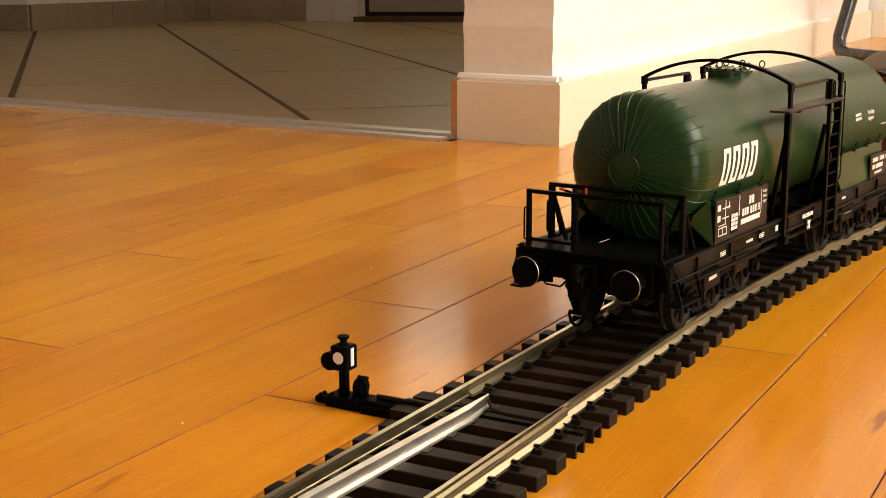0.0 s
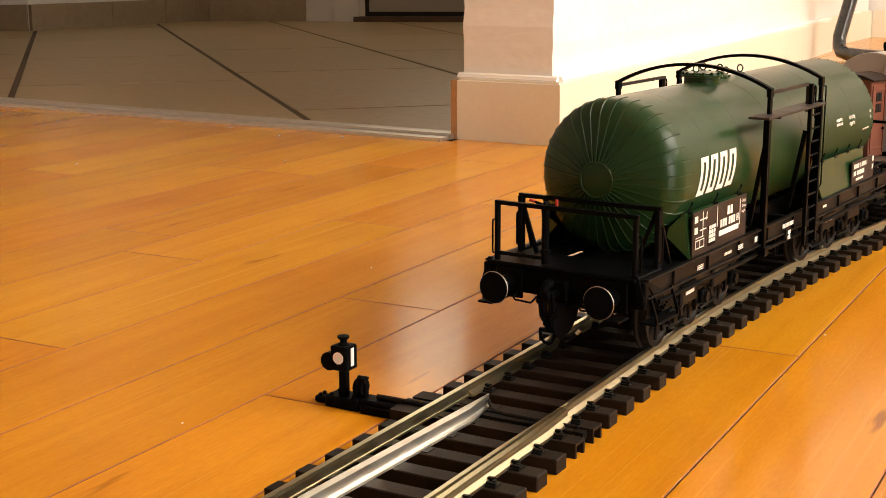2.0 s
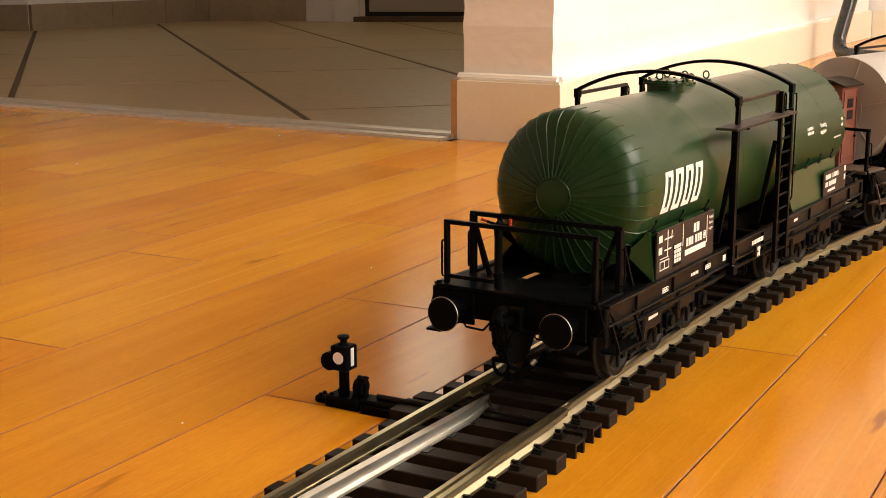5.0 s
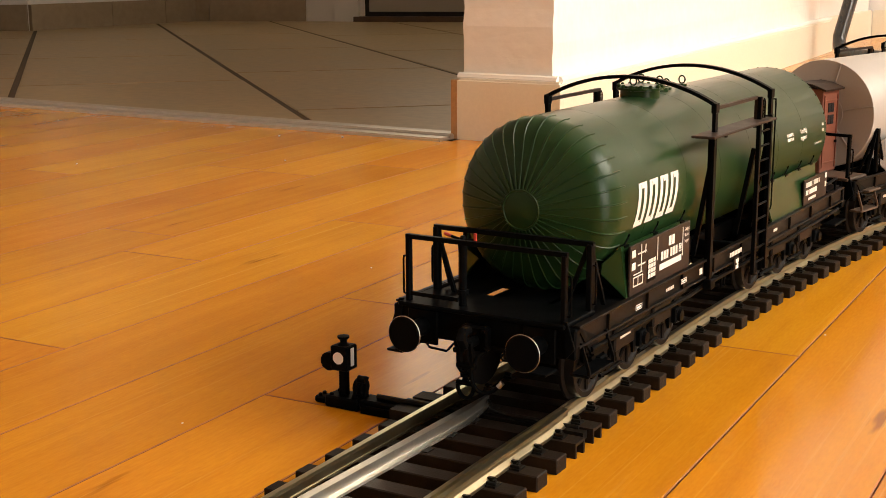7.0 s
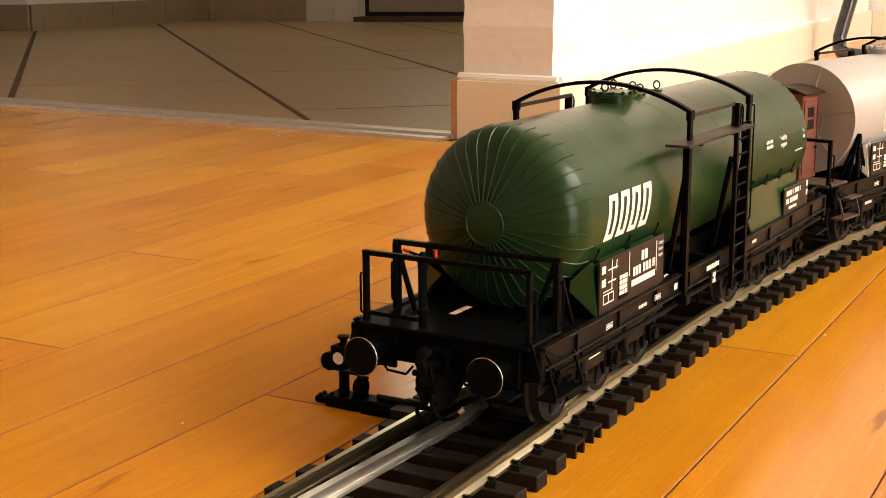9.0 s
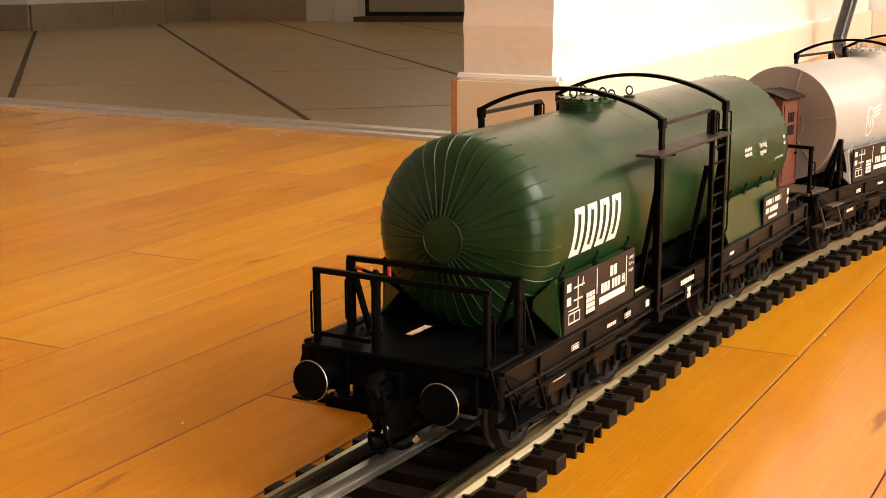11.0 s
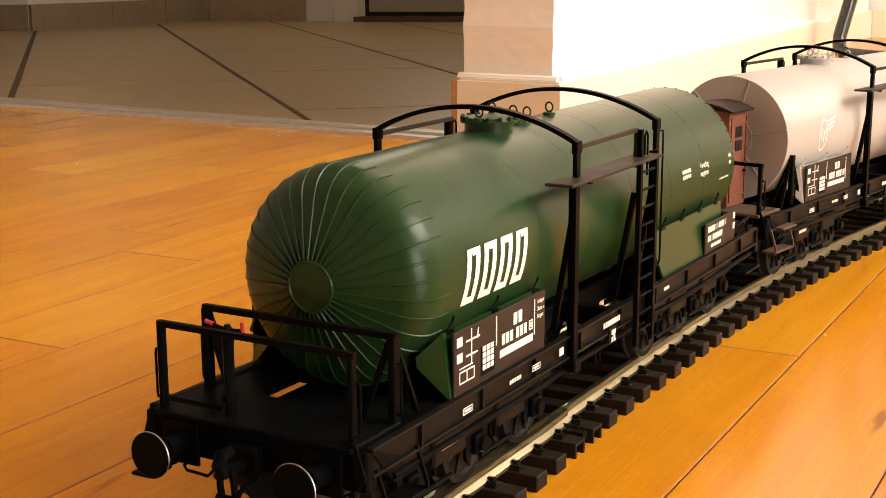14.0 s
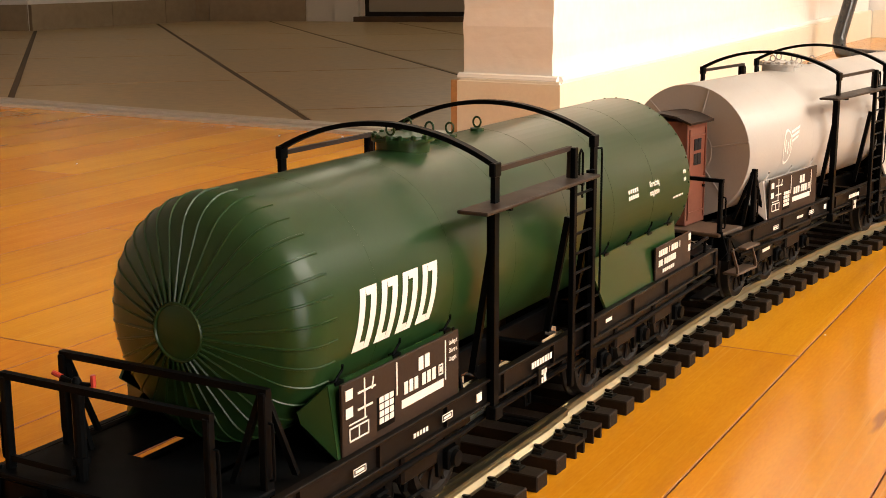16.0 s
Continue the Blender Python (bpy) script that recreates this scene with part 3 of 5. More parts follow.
def coupling(wagon, u, out):
    """Draw hook, screw coupling hanging from it, and the brake hoses beside it."""
    f = (lambda a: u - out * a)
    bm = bmesh.new()
    tube(bm, [(f(0.015), 0, 0.0305), (f(0.007), 0, 0.0305), (f(0.002), 0, 0.0310), (f(0.0005), 0, 0.0335), (f(0.0022), 0, 0.0362), (f(0.0055), 0, 0.0360)], 0.0021, 10)
    box(bm, min(f(0.015), f(0.011)), max(f(0.015), f(0.011)), -0.0052, 0.0062, 0.0262, 0.0362, 0.0008)
    for y in (-0.0035, 0.0045):
        for z in (0.0278, 0.0345):
            lathe(bm, [(f(0.0112), 0.0009), (f(0.0104), 0.0009), (f(0.0102), 0.0003)], (0, y, z), 'x', 6)
    part("draw_hook", bm, BLACK, wagon)
    bm = bmesh.new()
    for s in (-1, 1):                    # upper link plates
        tube(bm, [(f(0.0035), s * 0.0022, 0.0318), (f(0.0040), s * 0.0026, 0.0262), (f(0.0045), s * 0.0024, 0.0215)], 0, flat=(0.0012, 0.0018))
    rod(bm, (f(0.0043), -0.0040, 0.0222), (f(0.0043), 0.0040, 0.0222), 0.0011, 10)
    rod(bm, (f(0.0046), 0.0004, 0.0225), (f(0.0052), 0.0010, 0.0145), 0.0009, 10)
    for k in range(5):                   # thread of the spindle
        z = 0.0150 + 0.0013 * k
        lathe(bm, [(z, 0.0010), (z + 0.0003, 0.0014), (z + 0.0006, 0.0010)], (f(0.0050), 0.0008, 0), 'z', 10)
    lathe(bm, [(0.0178, 0.0005), (0.0178, 0.0021), (0.0190, 0.0021), (0.0190, 0.0005)], (f(0.0049), 0.0007, 0), 'z', 12)
    rod(bm, (f(0.0051), -0.0028, 0.0150), (f(0.0051), 0.0046, 0.0150), 0.0010, 10)
    link = [(f(0.0051), 0.0008 + 0.0036 * math.cos(q), 0.0142 + 0.0052 * math.sin(q)) for q in (math.pi + math.pi * k / 10 for k in range(11))]
    tube(bm, link, 0.0008, 8)
    part("screw_coupling", bm, BLACK, wagon)
    # long hose looping down on one side, a short one with its tap on the other
    bm = bmesh.new()
    pts = [(f(0.0120), -0.0040, 0.0262), (f(0.0070), -0.0036, 0.0258), (f(0.0045), -0.0034, 0.0235)]
    tube(bm, pts + [(f(0.0038), -0.0026, 0.0210), (f(0.0036), -0.0028, 0.0180), (f(0.0036), -0.0036, 0.0152), (f(0.0038), -0.0052, 0.0132), (f(0.0042), -0.0074, 0.0125), (f(0.0046), -0.0096, 0.0128), (f(0.0052), -0.0114, 0.0138), (f(0.0060), -0.0132, 0.0156)], 0.0008, 10)
    hose = part("brake_hose", bm, BLACK, wagon)
    bm = bmesh.new()
    rod(bm, (f(0.0059), -0.0130, 0.0153), (f(0.0066), -0.0146, 0.0172), 0.0010, 10)
    part("hose_end", bm, RIMST, hose, "bright metal hose end")
    bm = bmesh.new()
    tube(bm, [(f(0.0120), 0.0052, 0.0275), (f(0.0085), 0.0054, 0.0268), (f(0.0072), 0.0054, 0.0240), (f(0.0072), 0.0050, 0.0200), (f(0.0078), 0.0038, 0.0178), (f(0.0088), 0.0026, 0.0184)], 0.0008, 8)
    rod(bm, (f(0.0085), 0.0040, 0.0270), (f(0.0085), 0.0078, 0.0264), 0.0012, 8)
    part("brake_hose", bm, BLACK, wagon)


def lettering(wagon, name, u0, z0, bars, y, label, mat=None):
    """Plain printed bars: (u, z, width, height, slant) each."""
    bm = bmesh.new()
    for u, z, w, h, sl in bars:
        slab(bm, [(u0 + u, y, z0 + z), (u0 + u + w, y, z0 + z), (u0 + u + w + sl, y, z0 + z + h), (u0 + u + sl, y, z0 + z + h)], 0.00016)
    return part(name, bm, mat or WHITE, wagon, label, 0)


def on_tank(wagon, name, strokes, rad, zc, side, mat, label):
    """Print that follows the tank: strokes are polygons in (u, arc height above the axis)."""
    bm = bmesh.new()
    for poly in strokes:
        vs = []
        for u, h in poly:
            q = h / rad
            vs.append(bm.verts.new((u, side * (rad + 0.00022) * math.cos(q), zc + (rad + 0.00022) * math.sin(q))))
        bm.faces.new(vs)
    return part(name, bm, mat, wagon, label, 0)


def words(parent, name, text, u0, z0, size, y, side, label, rad=0.0, zc=0.0):
    """Lettering in the built-in font: flat on a board (rad = 0) or bent round the tank."""
    cu = bpy.data.curves.new(name, 'FONT')
    cu.body, cu.size, cu.offset = text, size, size * 0.02
    tmp = bpy.data.objects.new(name, cu)
    me = tmp.to_mesh().copy()
    bpy.data.objects.remove(tmp)
    for v in me.vertices:
        x, h = v.co.x * 0.8, v.co.y
        if side > 0:
            x = -x
        if rad:
            q = (z0 + h) / rad
            v.co = (u0 + x, side * (rad + 0.0003) * math.cos(q), zc + (rad + 0.0003) * math.sin(q))
        else:
            v.co = (u0 + x, y, z0 + h)
    me.materials.append(WHITE)
    ob = new(name, me)
    ob.parent = parent
    return tagged(ob, label)


def quads(u0, h0, u1, h1, w, sl, n=5):
    """A stroke in n short pieces, so that it bends with the tank: from (u0, h0) to (u1, h1), w wide."""
    res = []
    for k in range(n):
        a, b = k / n, (k + 1) / n
        p = [(u0 + (u1 - u0) * q, h0 + (h1 - h0) * q) for q in (a, b)]
        res.append([p[0], (p[0][0] + w, p[0][1]), (p[1][0] + w, p[1][1]), p[1]])
    return res


def arch_bar(bm, u, half, zc, ztop, w, t, z_low):
    """Bow over the tank with its two posts."""
    pts = [(u, half, z_low), (u, half, zc)]
    R = (half * half + (ztop - zc) ** 2) / (2 * (ztop - zc))
    amax = math.asin(half / R)
    for k in range(0, 25):
        a = amax - 2 * amax * k / 24
        pts.append((u, R * math.sin(a), ztop - R + R * math.cos(a)))
    pts += [(u, -half, zc), (u, -half, z_low)]
    arc = pts[2:-2]
    tube(bm, arc, 0, flat=(w, t))
    return bm


def tank_wagon(first):
    W = empty("tank_wagon")
    wheels = []
    RAD, ZC = (0.0359, 0.0757) if first else (0.0349, 0.0752)
    LOB = 0.398
    paint = GREEN if first else GREY
    u_front, u_end = (0.0471, 0.352) if first else (0.050, 0.352)

    # frame
    for s in (-1, 1):
        bm = bmesh.new()
        y = s * 0.0385
        box(bm, 0.018, 0.380, y - 0.0009, y + 0.0009, 0.0320, 0.0400, 0.0003)
        box(bm, 0.018, 0.380, min(y, y + s * 0.0025), max(y, y + s * 0.0025), 0.0392, 0.0402, 0.0002)
        box(bm, 0.018, 0.380, min(y, y + s * 0.0025), max(y, y + s * 0.0025), 0.0314, 0.0323, 0.0002)
        for k in range(9):
            x = 0.045 + k * 0.0385
            box(bm, x, x + 0.0012, min(y, y + s * 0.0022), max(y, y + s * 0.0022), 0.0322, 0.0393)
        part("side_sill", bm, SILLB, W, "brown-black channel side sill")
        bm = bmesh.new()                 # long rod and steps under the sill
        tube(bm, [(0.029, s * 0.0405, 0.0285), (0.130, s * 0.0405, 0.0275), (0.150, s * 0.038, 0.0265), (0.25, s * 0.038, 0.0265), (0.27, s * 0.0405, 0.0275), (0.369, s * 0.0405, 0.0285)], 0.0011, 8)
        slab(bm, [(0.018, s * 0.0392, 0.0400), (0.030, s * 0.0400, 0.0262), (0.036, s * 0.0400, 0.0262), (0.036, s * 0.0392, 0.0320)], 0.0010)
        part("running_rod", bm, BLACK, W)
    bm = bmesh.new()
    for y in (-0.014, 0.0085):
        box(bm, 0.018, 0.380, y - 0.0015, y + 0.0015, 0.0300, 0.0390, 0.0004)
    for u in (0.0985, 0.140, 0.199, 0.258, 0.301, 0.340):
        box(bm, u - 0.0022, u + 0.0022, -0.0375, 0.0375, 0.0310, 0.0388, 0.0004)
    part("under_frame", bm, BLACK, W)
    for u, o in ((0.0155, -1), (LOB - 0.0155, 1)):
        bm = new_box(min(u, u - o * 0.004), max(u, u - o * 0.004), -0.0405, 0.0405, 0.0272, 0.0392, 0.0006)
        for s in (-1, 1):
            box(bm, min(u, u + o * 0.0014), max(u, u + o * 0.0014), s * 0.0259 - 0.0068, s * 0.0259 + 0.0068, 0.0248, 0.0388, 0.0004)
        part("buffer_beam", bm, BLACK, W)
    buffers(W, 0.0, -1)
    buffers(W, LOB, 1)
    coupling(W, 0.0, -1)
    coupling(W, LOB, 1)

    # tank
    tank = part("tank", tank_body(bmesh.new(), u_front, u_end, RAD, ZC, first), paint, W, smooth=40)
    bm = bmesh.new()
    if first:
        path = [(u_front + 0.0001, 0.0085), (u_front + 0.0028, 0.017), (u_front + 0.0052, 0.0237)]
        for k in range(1, 9):
            q = math.radians(12 + 78 * k / 8)
            path.append((u_front + 0.0058 + 0.0125 * (1 - math.cos(q)) * 1.05, RAD - 0.0125 * (1 - math.sin(q))))
        path.append((path[-1][0] + 0.0045, RAD))
        rb = part("rib", tube(bmesh.new(), [(a, 0, r) for a, r in path], 0.00042, 6), paint, tank)
        rb.matrix_basis = pose(0, 0, ZC, 5)
        for k in range(1, 36):
            again(rb, tank, pose(0, 0, ZC, 5 + 10 * k))
        tube(bm, [(u_front, 0.0080 * math.cos(q), ZC + 0.0080 * math.sin(q)) for q in (2 * math.pi * k / 40 for k in range(40))], 0.0005, 6, True)
    else:
        tube(bm, [(u_front + 0.0032, 0.0120 * math.cos(q), ZC + 0.0120 * math.sin(q)) for q in (2 * math.pi * k / 40 for k in range(40))], 0.0003, 6, True)
        rb = part("seam", tube(bmesh.new(), [(u_front + 0.0031, 0, 0.012), (u_front - 0.0001, 0, RAD - 0.0003)], 0.00045, 6), paint, tank)
        rb.matrix_basis = pose(0, 0, ZC, 18)
        for k in range(1, 6):
            again(rb, tank, pose(0, 0, ZC, 18 + 60 * k))
    part("end_ring", bm, paint, tank)
    for k in range(6):
        u = 0.092 + 0.043 * k
        part("weld", tube(bmesh.new(), [(u, (RAD - 0.00024) * math.cos(q), ZC + (RAD - 0.00024) * math.sin(q)) for q in (2 * math.pi * j / 72 for j in range(72))], 0.00028, 6, True), paint, tank)
    bm = bmesh.new()
    for k in range(40):
        q = 2 * math.pi * k / 40
        lathe(bm, [(RAD - 0.0004, 0.0005), (RAD + 0.0002, 0.0005), (RAD + 0.0004, 0.00025)], (0, 0, 0), 'z', 6)
        for v in list(bm.verts)[-18:]:
            v.co = Matrix.Translation((u_end - 0.002, 0, ZC)) @ Matrix.Rotation(q, 4, 'X') @ v.co
    tagged(part("end_bolts", bm, paint, tank), kind="stuff")
    # manhole with lifting eyes and vents
    um = 0.1640
    top = ZC + RAD
    bm = lathe(bmesh.new(), [(top - 0.003, 0.0092), (top + 0.0024, 0.0092), (top + 0.0026, 0.0108), (top + 0.0036, 0.0108), (top + 0.0038, 0.0100), (top + 0.0046, 0.0095), (top + 0.0050, 0.0005)], (um, 0, 0), 'z', 32)
    hatch = part("manhole", bm, paint, tank)
    bm = bmesh.new()
    for k in range(14):
        q = 2 * math.pi * k / 14
        lathe(bm, [(top + 0.0030, 0.0008), (top + 0.0050, 0.0008), (top + 0.0053, 0.0003)], (um + 0.0101 * math.cos(q), 0.0101 * math.sin(q), 0), 'z', 6)
    tagged(part("bolts", bm, paint, hatch), kind="stuff")
    for ue, ye, h in ((um - 0.008, 0.0, 0.0050), (um + 0.008, 0.003, 0.0050), (um + 0.004, -0.008, 0.0048), (0.196, 0.0, 0.0012), (0.2165, 0.0, 0.0012)):
        bm = bmesh.new()
        z = top + h + 0.0020
        tube(bm, [(ue, ye + 0.0016 * math.cos(q), z + 0.0019 * math.sin(q)) for q in (2 * math.pi * k / 14 for k in range(14))], 0.0004, 6, True)
        lathe(bm, [(top + h - 0.0018, 0.0026), (top + h - 0.0002, 0.0026), (top + h, 0.0012)], (ue, ye, 0), 'z', 10)
        part("lifting_eye", bm, paint, tank)
    bm = lathe(bmesh.new(), [(top - 0.002, 0.0045), (top + 0.0015, 0.0045), (top + 0.0018, 0.0040), (top + 0.0022, 0.0005)], (0.187, 0.0, 0), 'z', 18)
    part("vent", bm, paint, tank)

    # saddles: skirts from the tank to the sills, with brackets
    for s in (-1, 1):
        for a, b in (((0.066, 0.134)), ((0.252, 0.330))):
            bm = bmesh.new()
            slab(bm, [(a - (0.012 if a > 0.2 else 0.0), s * 0.0350, ZC - 0.0150), (b + (0.004 if a > 0.2 else 0.0), s * 0.0350, ZC - 0.0150), (b, s * 0.0378, 0.0400), (a, s * 0.0378, 0.0400)], 0.0010)
            part("saddle_skirt", bm, paint if a > 0.2 or not first else GREEN, W)
            if a < 0.2:
                end = [(a, s * 0.0378, 0.0400), (a, s * 0.0350, ZC - 0.0150), (a - 0.009, s * 0.0315, ZC - 0.0205), (a - 0.003, s * 0.0280, ZC - 0.0260)]
                part("skirt_end", slab(bmesh.new(), end, 0.0008), paint, W)
            n = 4 if a > 0.2 else 3
            for k in range(n):
                bm = bmesh.new()
                u = a + 0.004 + (b - a - 0.008) * k / (n - 1)
                tube(bm, [(u, s * 0.0350, ZC - 0.0150), (u + 0.0030, s * 0.0356, ZC - 0.0120), (u + 0.0022, s * 0.0362, ZC - 0.0105)], 0.0004, 6)
                box(bm, u - 0.001, u + 0.003, s * 0.0350 - 0.0010, s * 0.0350 + 0.0010, ZC - 0.0158, ZC - 0.0148)
                part("tank_bracket", bm, BLACK if first else paint, W)
        for u in (0.072, 0.138, 0.258, 0.326):
            bm = bmesh.new()
            slab(bm, [(u, s * 0.030, 0.0385), (u, s * 0.0372, 0.0400), (u, s * 0.0340, ZC - 0.016), (u, s * 0.020, ZC - 0.0295)], 0.0012)
            part("saddle_web", bm, BLACK, W)

    # bows over the tank, posts, ladder, walkway, handrails
    for u in (0.1516, 0.2294):
        bow = part("bow", arch_bar(bmesh.new(), u, 0.0416, 0.1103, 0.1210, 0.0032, 0.0016, 0.1), BLACK, W)
        for s in (-1, 1):
            y = s * 0.0416
            bm = bmesh.new()
            box(bm, u - 0.0016, u + 0.0016, y - 0.0008, y + 0.0008, 0.028, 0.1105)
            box(bm, u - 0.0010, u + 0.0010, min(y, y - s * 0.0024), max(y, y - s * 0.0024), 0.028, 0.098)
            box(bm, u - 0.0022, u + 0.0022, y - 0.0012, y + 0.0012, 0.1065, 0.1110, 0.0003)
            box(bm, u - 0.0026, u + 0.0026, y - 0.0020, y + 0.0020, 0.0262, 0.0310, 0.0004)
            tube(bm, [(u, y - s * 0.001, 0.084), (u, s * 0.0335, 0.041)], 0, flat=(0.0022, 0.0018))
            part("post", bm, BLACK, W)
    for s in (-1, 1):
        y = s * 0.0413
        bm = bmesh.new()
        tube(bm, [(0.1530, y, 0.1086), (0.2085, y, 0.1086), (0.2085, y, 0.094)], 0, flat=(0.0016, 0.0016))
        part("handrail", bm, WALKB, W)
        bm = new_box(0.1345, 0.2210, min(s * 0.0372, s * 0.0480), max(s * 0.0372, s * 0.0480), 0.0970, 0.0982, 0.0003)
        part("walkway_board", bm, WALKB, W, "brown walkway board")
        for u in (0.153, 0.2085):
            part("walkway_bracket", tube(bmesh.new(), [(u, s * 0.0360, 0.0965), (u, s * 0.0470, 0.0965)], 0, flat=(0.0016, 0.0012)), BLACK, W)
        yl = s * 0.0432
        bm = bmesh.new()
        for u in (0.2085, 0.2255):
            box(bm, u - 0.0012, u + 0.0012, yl - 0.0010, yl + 0.0010, 0.0215, 0.1090 if u < 0.22 else 0.099, 0.0002)
        ladder = part("ladder", bm, BLACK, W, "black side ladder")
        for k in range(10):
            z = 0.0270 + k * 0.0072
            part("rung", rod(bmesh.new(), (0.2085, yl, z), (0.2255, yl, z), 0.00055, 6), BLACK, ladder)
        bm = bmesh.new()
        tube(bm, [(0.2085, y, 0.084), (0.2085, s * 0.0335, 0.041)], 0, flat=(0.0022, 0.0018))
        part("brace", bm, BLACK, W)
        bm = bmesh.new()
        tube(bm, [(0.2130, yl, 0.0985), (0.2130, yl - s * 0.0, 0.1060), (0.2145, yl, 0.1075), (0.2160, yl, 0.1060), (0.2160, yl, 0.0900)], 0.00045, 6)
        tube(bm, [(0.2305, y, 0.1060), (0.2345, y + s * 0.0012, 0.1056), (0.2350, y + s * 0.0012, 0.1030), (0.2350, y + s * 0.0012, 0.052), (0.2345, y + s * 0.0008, 0.0500), (0.2305, y, 0.0495)], 0.00045, 6)
        part("grab_rod", bm, BLACK, W)

    for s in (-1, 1):
        part("shunter_step", new_box(0.0020, 0.0120, min(s * 0.0275, s * 0.0350), max(s * 0.0275, s * 0.0350), 0.0236, 0.0246, 0.0003), BLACK, W)
        bm = bmesh.new()
        tube(bm, [(0.0140, s * 0.0215, 0.0270), (0.0105, s * 0.0215, 0.0262), (0.0105, s * 0.0205, 0.0250), (0.0105, s * 0.0125, 0.0246), (0.0105, s * 0.0115, 0.0256), (0.0140, s * 0.0115, 0.0268)], 0.0005, 6)
        part("shunter_grip", bm, BLACK, W)
        part("beam_bracket", slab(bmesh.new(), [(0.0150, s * 0.0372, 0.0280), (0.0150, s * 0.0405, 0.0320), (0.0150, s * 0.0372, 0.0420), (0.0150, s * 0.0355, 0.0420)], 0.0010), BLACK, W)
    # front platform
    dk = DECKW if not first else BLACK
    bm = new_box(0.0400, 0.0900, -0.0368, 0.0120, 0.0378, 0.0390)
    box(bm, 0.0400, 0.0900, 0.0174, 0.0368, 0.0378, 0.0390)
    box(bm, 0.0400, 0.0430, 0.0120, 0.0174, 0.0378, 0.0390)
    box(bm, 0.0638, 0.0900, 0.0120, 0.0174, 0.0378, 0.0390)
    if first:
        part("slotted_plate", bm, BLACK, W)
    else:
        bm.free()
    part("platform", new_box(0.0130, 0.0400, -0.0368, 0.0368, 0.0392, 0.0410, 0.0004), dk, W)
    def bar(name, a, b, w, h, parent):
        return part(name, tube(bmesh.new(), [a, b], 0, flat=(w, h)), BLACK, parent)

    for s in (-1, 1):
        part("railing_post", new_box(0.0157, 0.0183, s * (0.0348 - 0.0010 * (s > 0)) - 0.0010, s * (0.0348 - 0.0010 * (s > 0)) + 0.0010, 0.0405, 0.0668, 0.0003), BLACK, W)
    bar("end_railing", (0.0170, 0.0348, 0.0670), (0.0170, -0.0360, 0.0670), 0.0020, 0.0018, W)
    bar("lower_rail", (0.0170, 0.0350, 0.0440), (0.0170, 0.0110, 0.0440), 0.0014, 0.0016, W)
    ub = 0.0385 if first else 0.0560
    top = bar("tank_railing", (ub, 0.0350, 0.0671), (ub, -0.0365, 0.0671), 0.0021, 0.0019, W)
    for s in (-1, 1):
        part("railing_post", new_box(ub - 0.0017, ub + 0.0017, s * (0.0352 - 0.0013 * (s > 0)) - 0.0012, s * (0.0352 - 0.0013 * (s > 0)) + 0.0012, 0.0405, 0.0671, 0.0003), BLACK, top)
        bar("brace", (ub + 0.001, s * 0.0345, 0.0665), (ub + 0.0125, s * 0.0352, 0.0408), 0.0018, 0.0012, top)
        bar("brace", (ub, s * 0.0345, 0.0670), (ub - 0.001, s * 0.0250, 0.0408), 0.0016, 0.0016, top)
        if not first:
            bar("brace", (ub - 0.001, s * 0.0345, 0.0665), (ub - 0.0125, s * 0.0352, 0.0408), 0.0018, 0.0012, top)
    for s in (-1, 1):
        for u in (0.0170, ub):
            bm = bmesh.new()
            y = s * (0.0362 if s < 0 else 0.0350)
            tube(bm, [(u, y, 0.0590), (u, y + s * 0.0012, 0.0588), (u, y + s * 0.0014, 0.0575), (u, y + s * 0.0014, 0.0450), (u, y + s * 0.0012, 0.0437), (u, y, 0.0435)], 0.00042, 6)
            part("grab_rod", bm, BLACK, W)
        bm = bmesh.new()                 # corner steps
        for z in (0.0195,):
            box(bm, 0.0200, 0.0440, min(s * 0.0360, s * 0.0440), max(s * 0.0360, s * 0.0440), z, z + 0.0012, 0.0003)
        for u in (0.0210, 0.0430):
            tube(bm, [(u, s * 0.0400, 0.0330), (u, s * 0.0435, 0.0225), (u, s * 0.0435, 0.0200)], 0, flat=(0.0012, 0.0010))
        part("step", bm, DECKW if not first else BLACK, W)
    if not first:
        for s in (-1, 1):
            part("step", new_box(0.0270, 0.0440, min(s * 0.0385, s * 0.0450), max(s * 0.0385, s * 0.0450), 0.0315, 0.0327, 0.0003), DECKW, W)
    # hand brake column with crank
    if first:
        bm = bmesh.new()
        rod(bm, (0.0200, 0.0108, 0.0345), (0.0200, 0.0108, 0.0660), 0.0017, 10)
        rod(bm, (0.0200, 0.0108, 0.0455), (0.0200, 0.0108, 0.0475), 0.0024, 10)
        lathe(bm, [(0.0620, 0.0017), (0.0655, 0.0020), (0.0680, 0.0013), (0.0690, 0.0008)], (0.0200, 0.0108, 0), 'z', 12)
        part("brake_column", bm, BLACK, W)
        bm = bmesh.new()
        tube(bm, [(0.0200, 0.0185, 0.0688), (0.0200, 0.0108, 0.0672), (0.0205, 0.0055, 0.0676)], 0.0006, 8)
        crank = part("brake_crank", bm, BLACK, W)
        bm = bmesh.new()
        rod(bm, (0.0205, 0.0055, 0.0670), (0.0205, 0.0055, 0.0702), 0.0007, 8)
        tube(bm, [(0.0200, 0.0190, 0.0690), (0.0200, 0.0160, 0.0684)], 0.0007, 8)
        part("crank_grip", bm, RED, crank, "red grips")
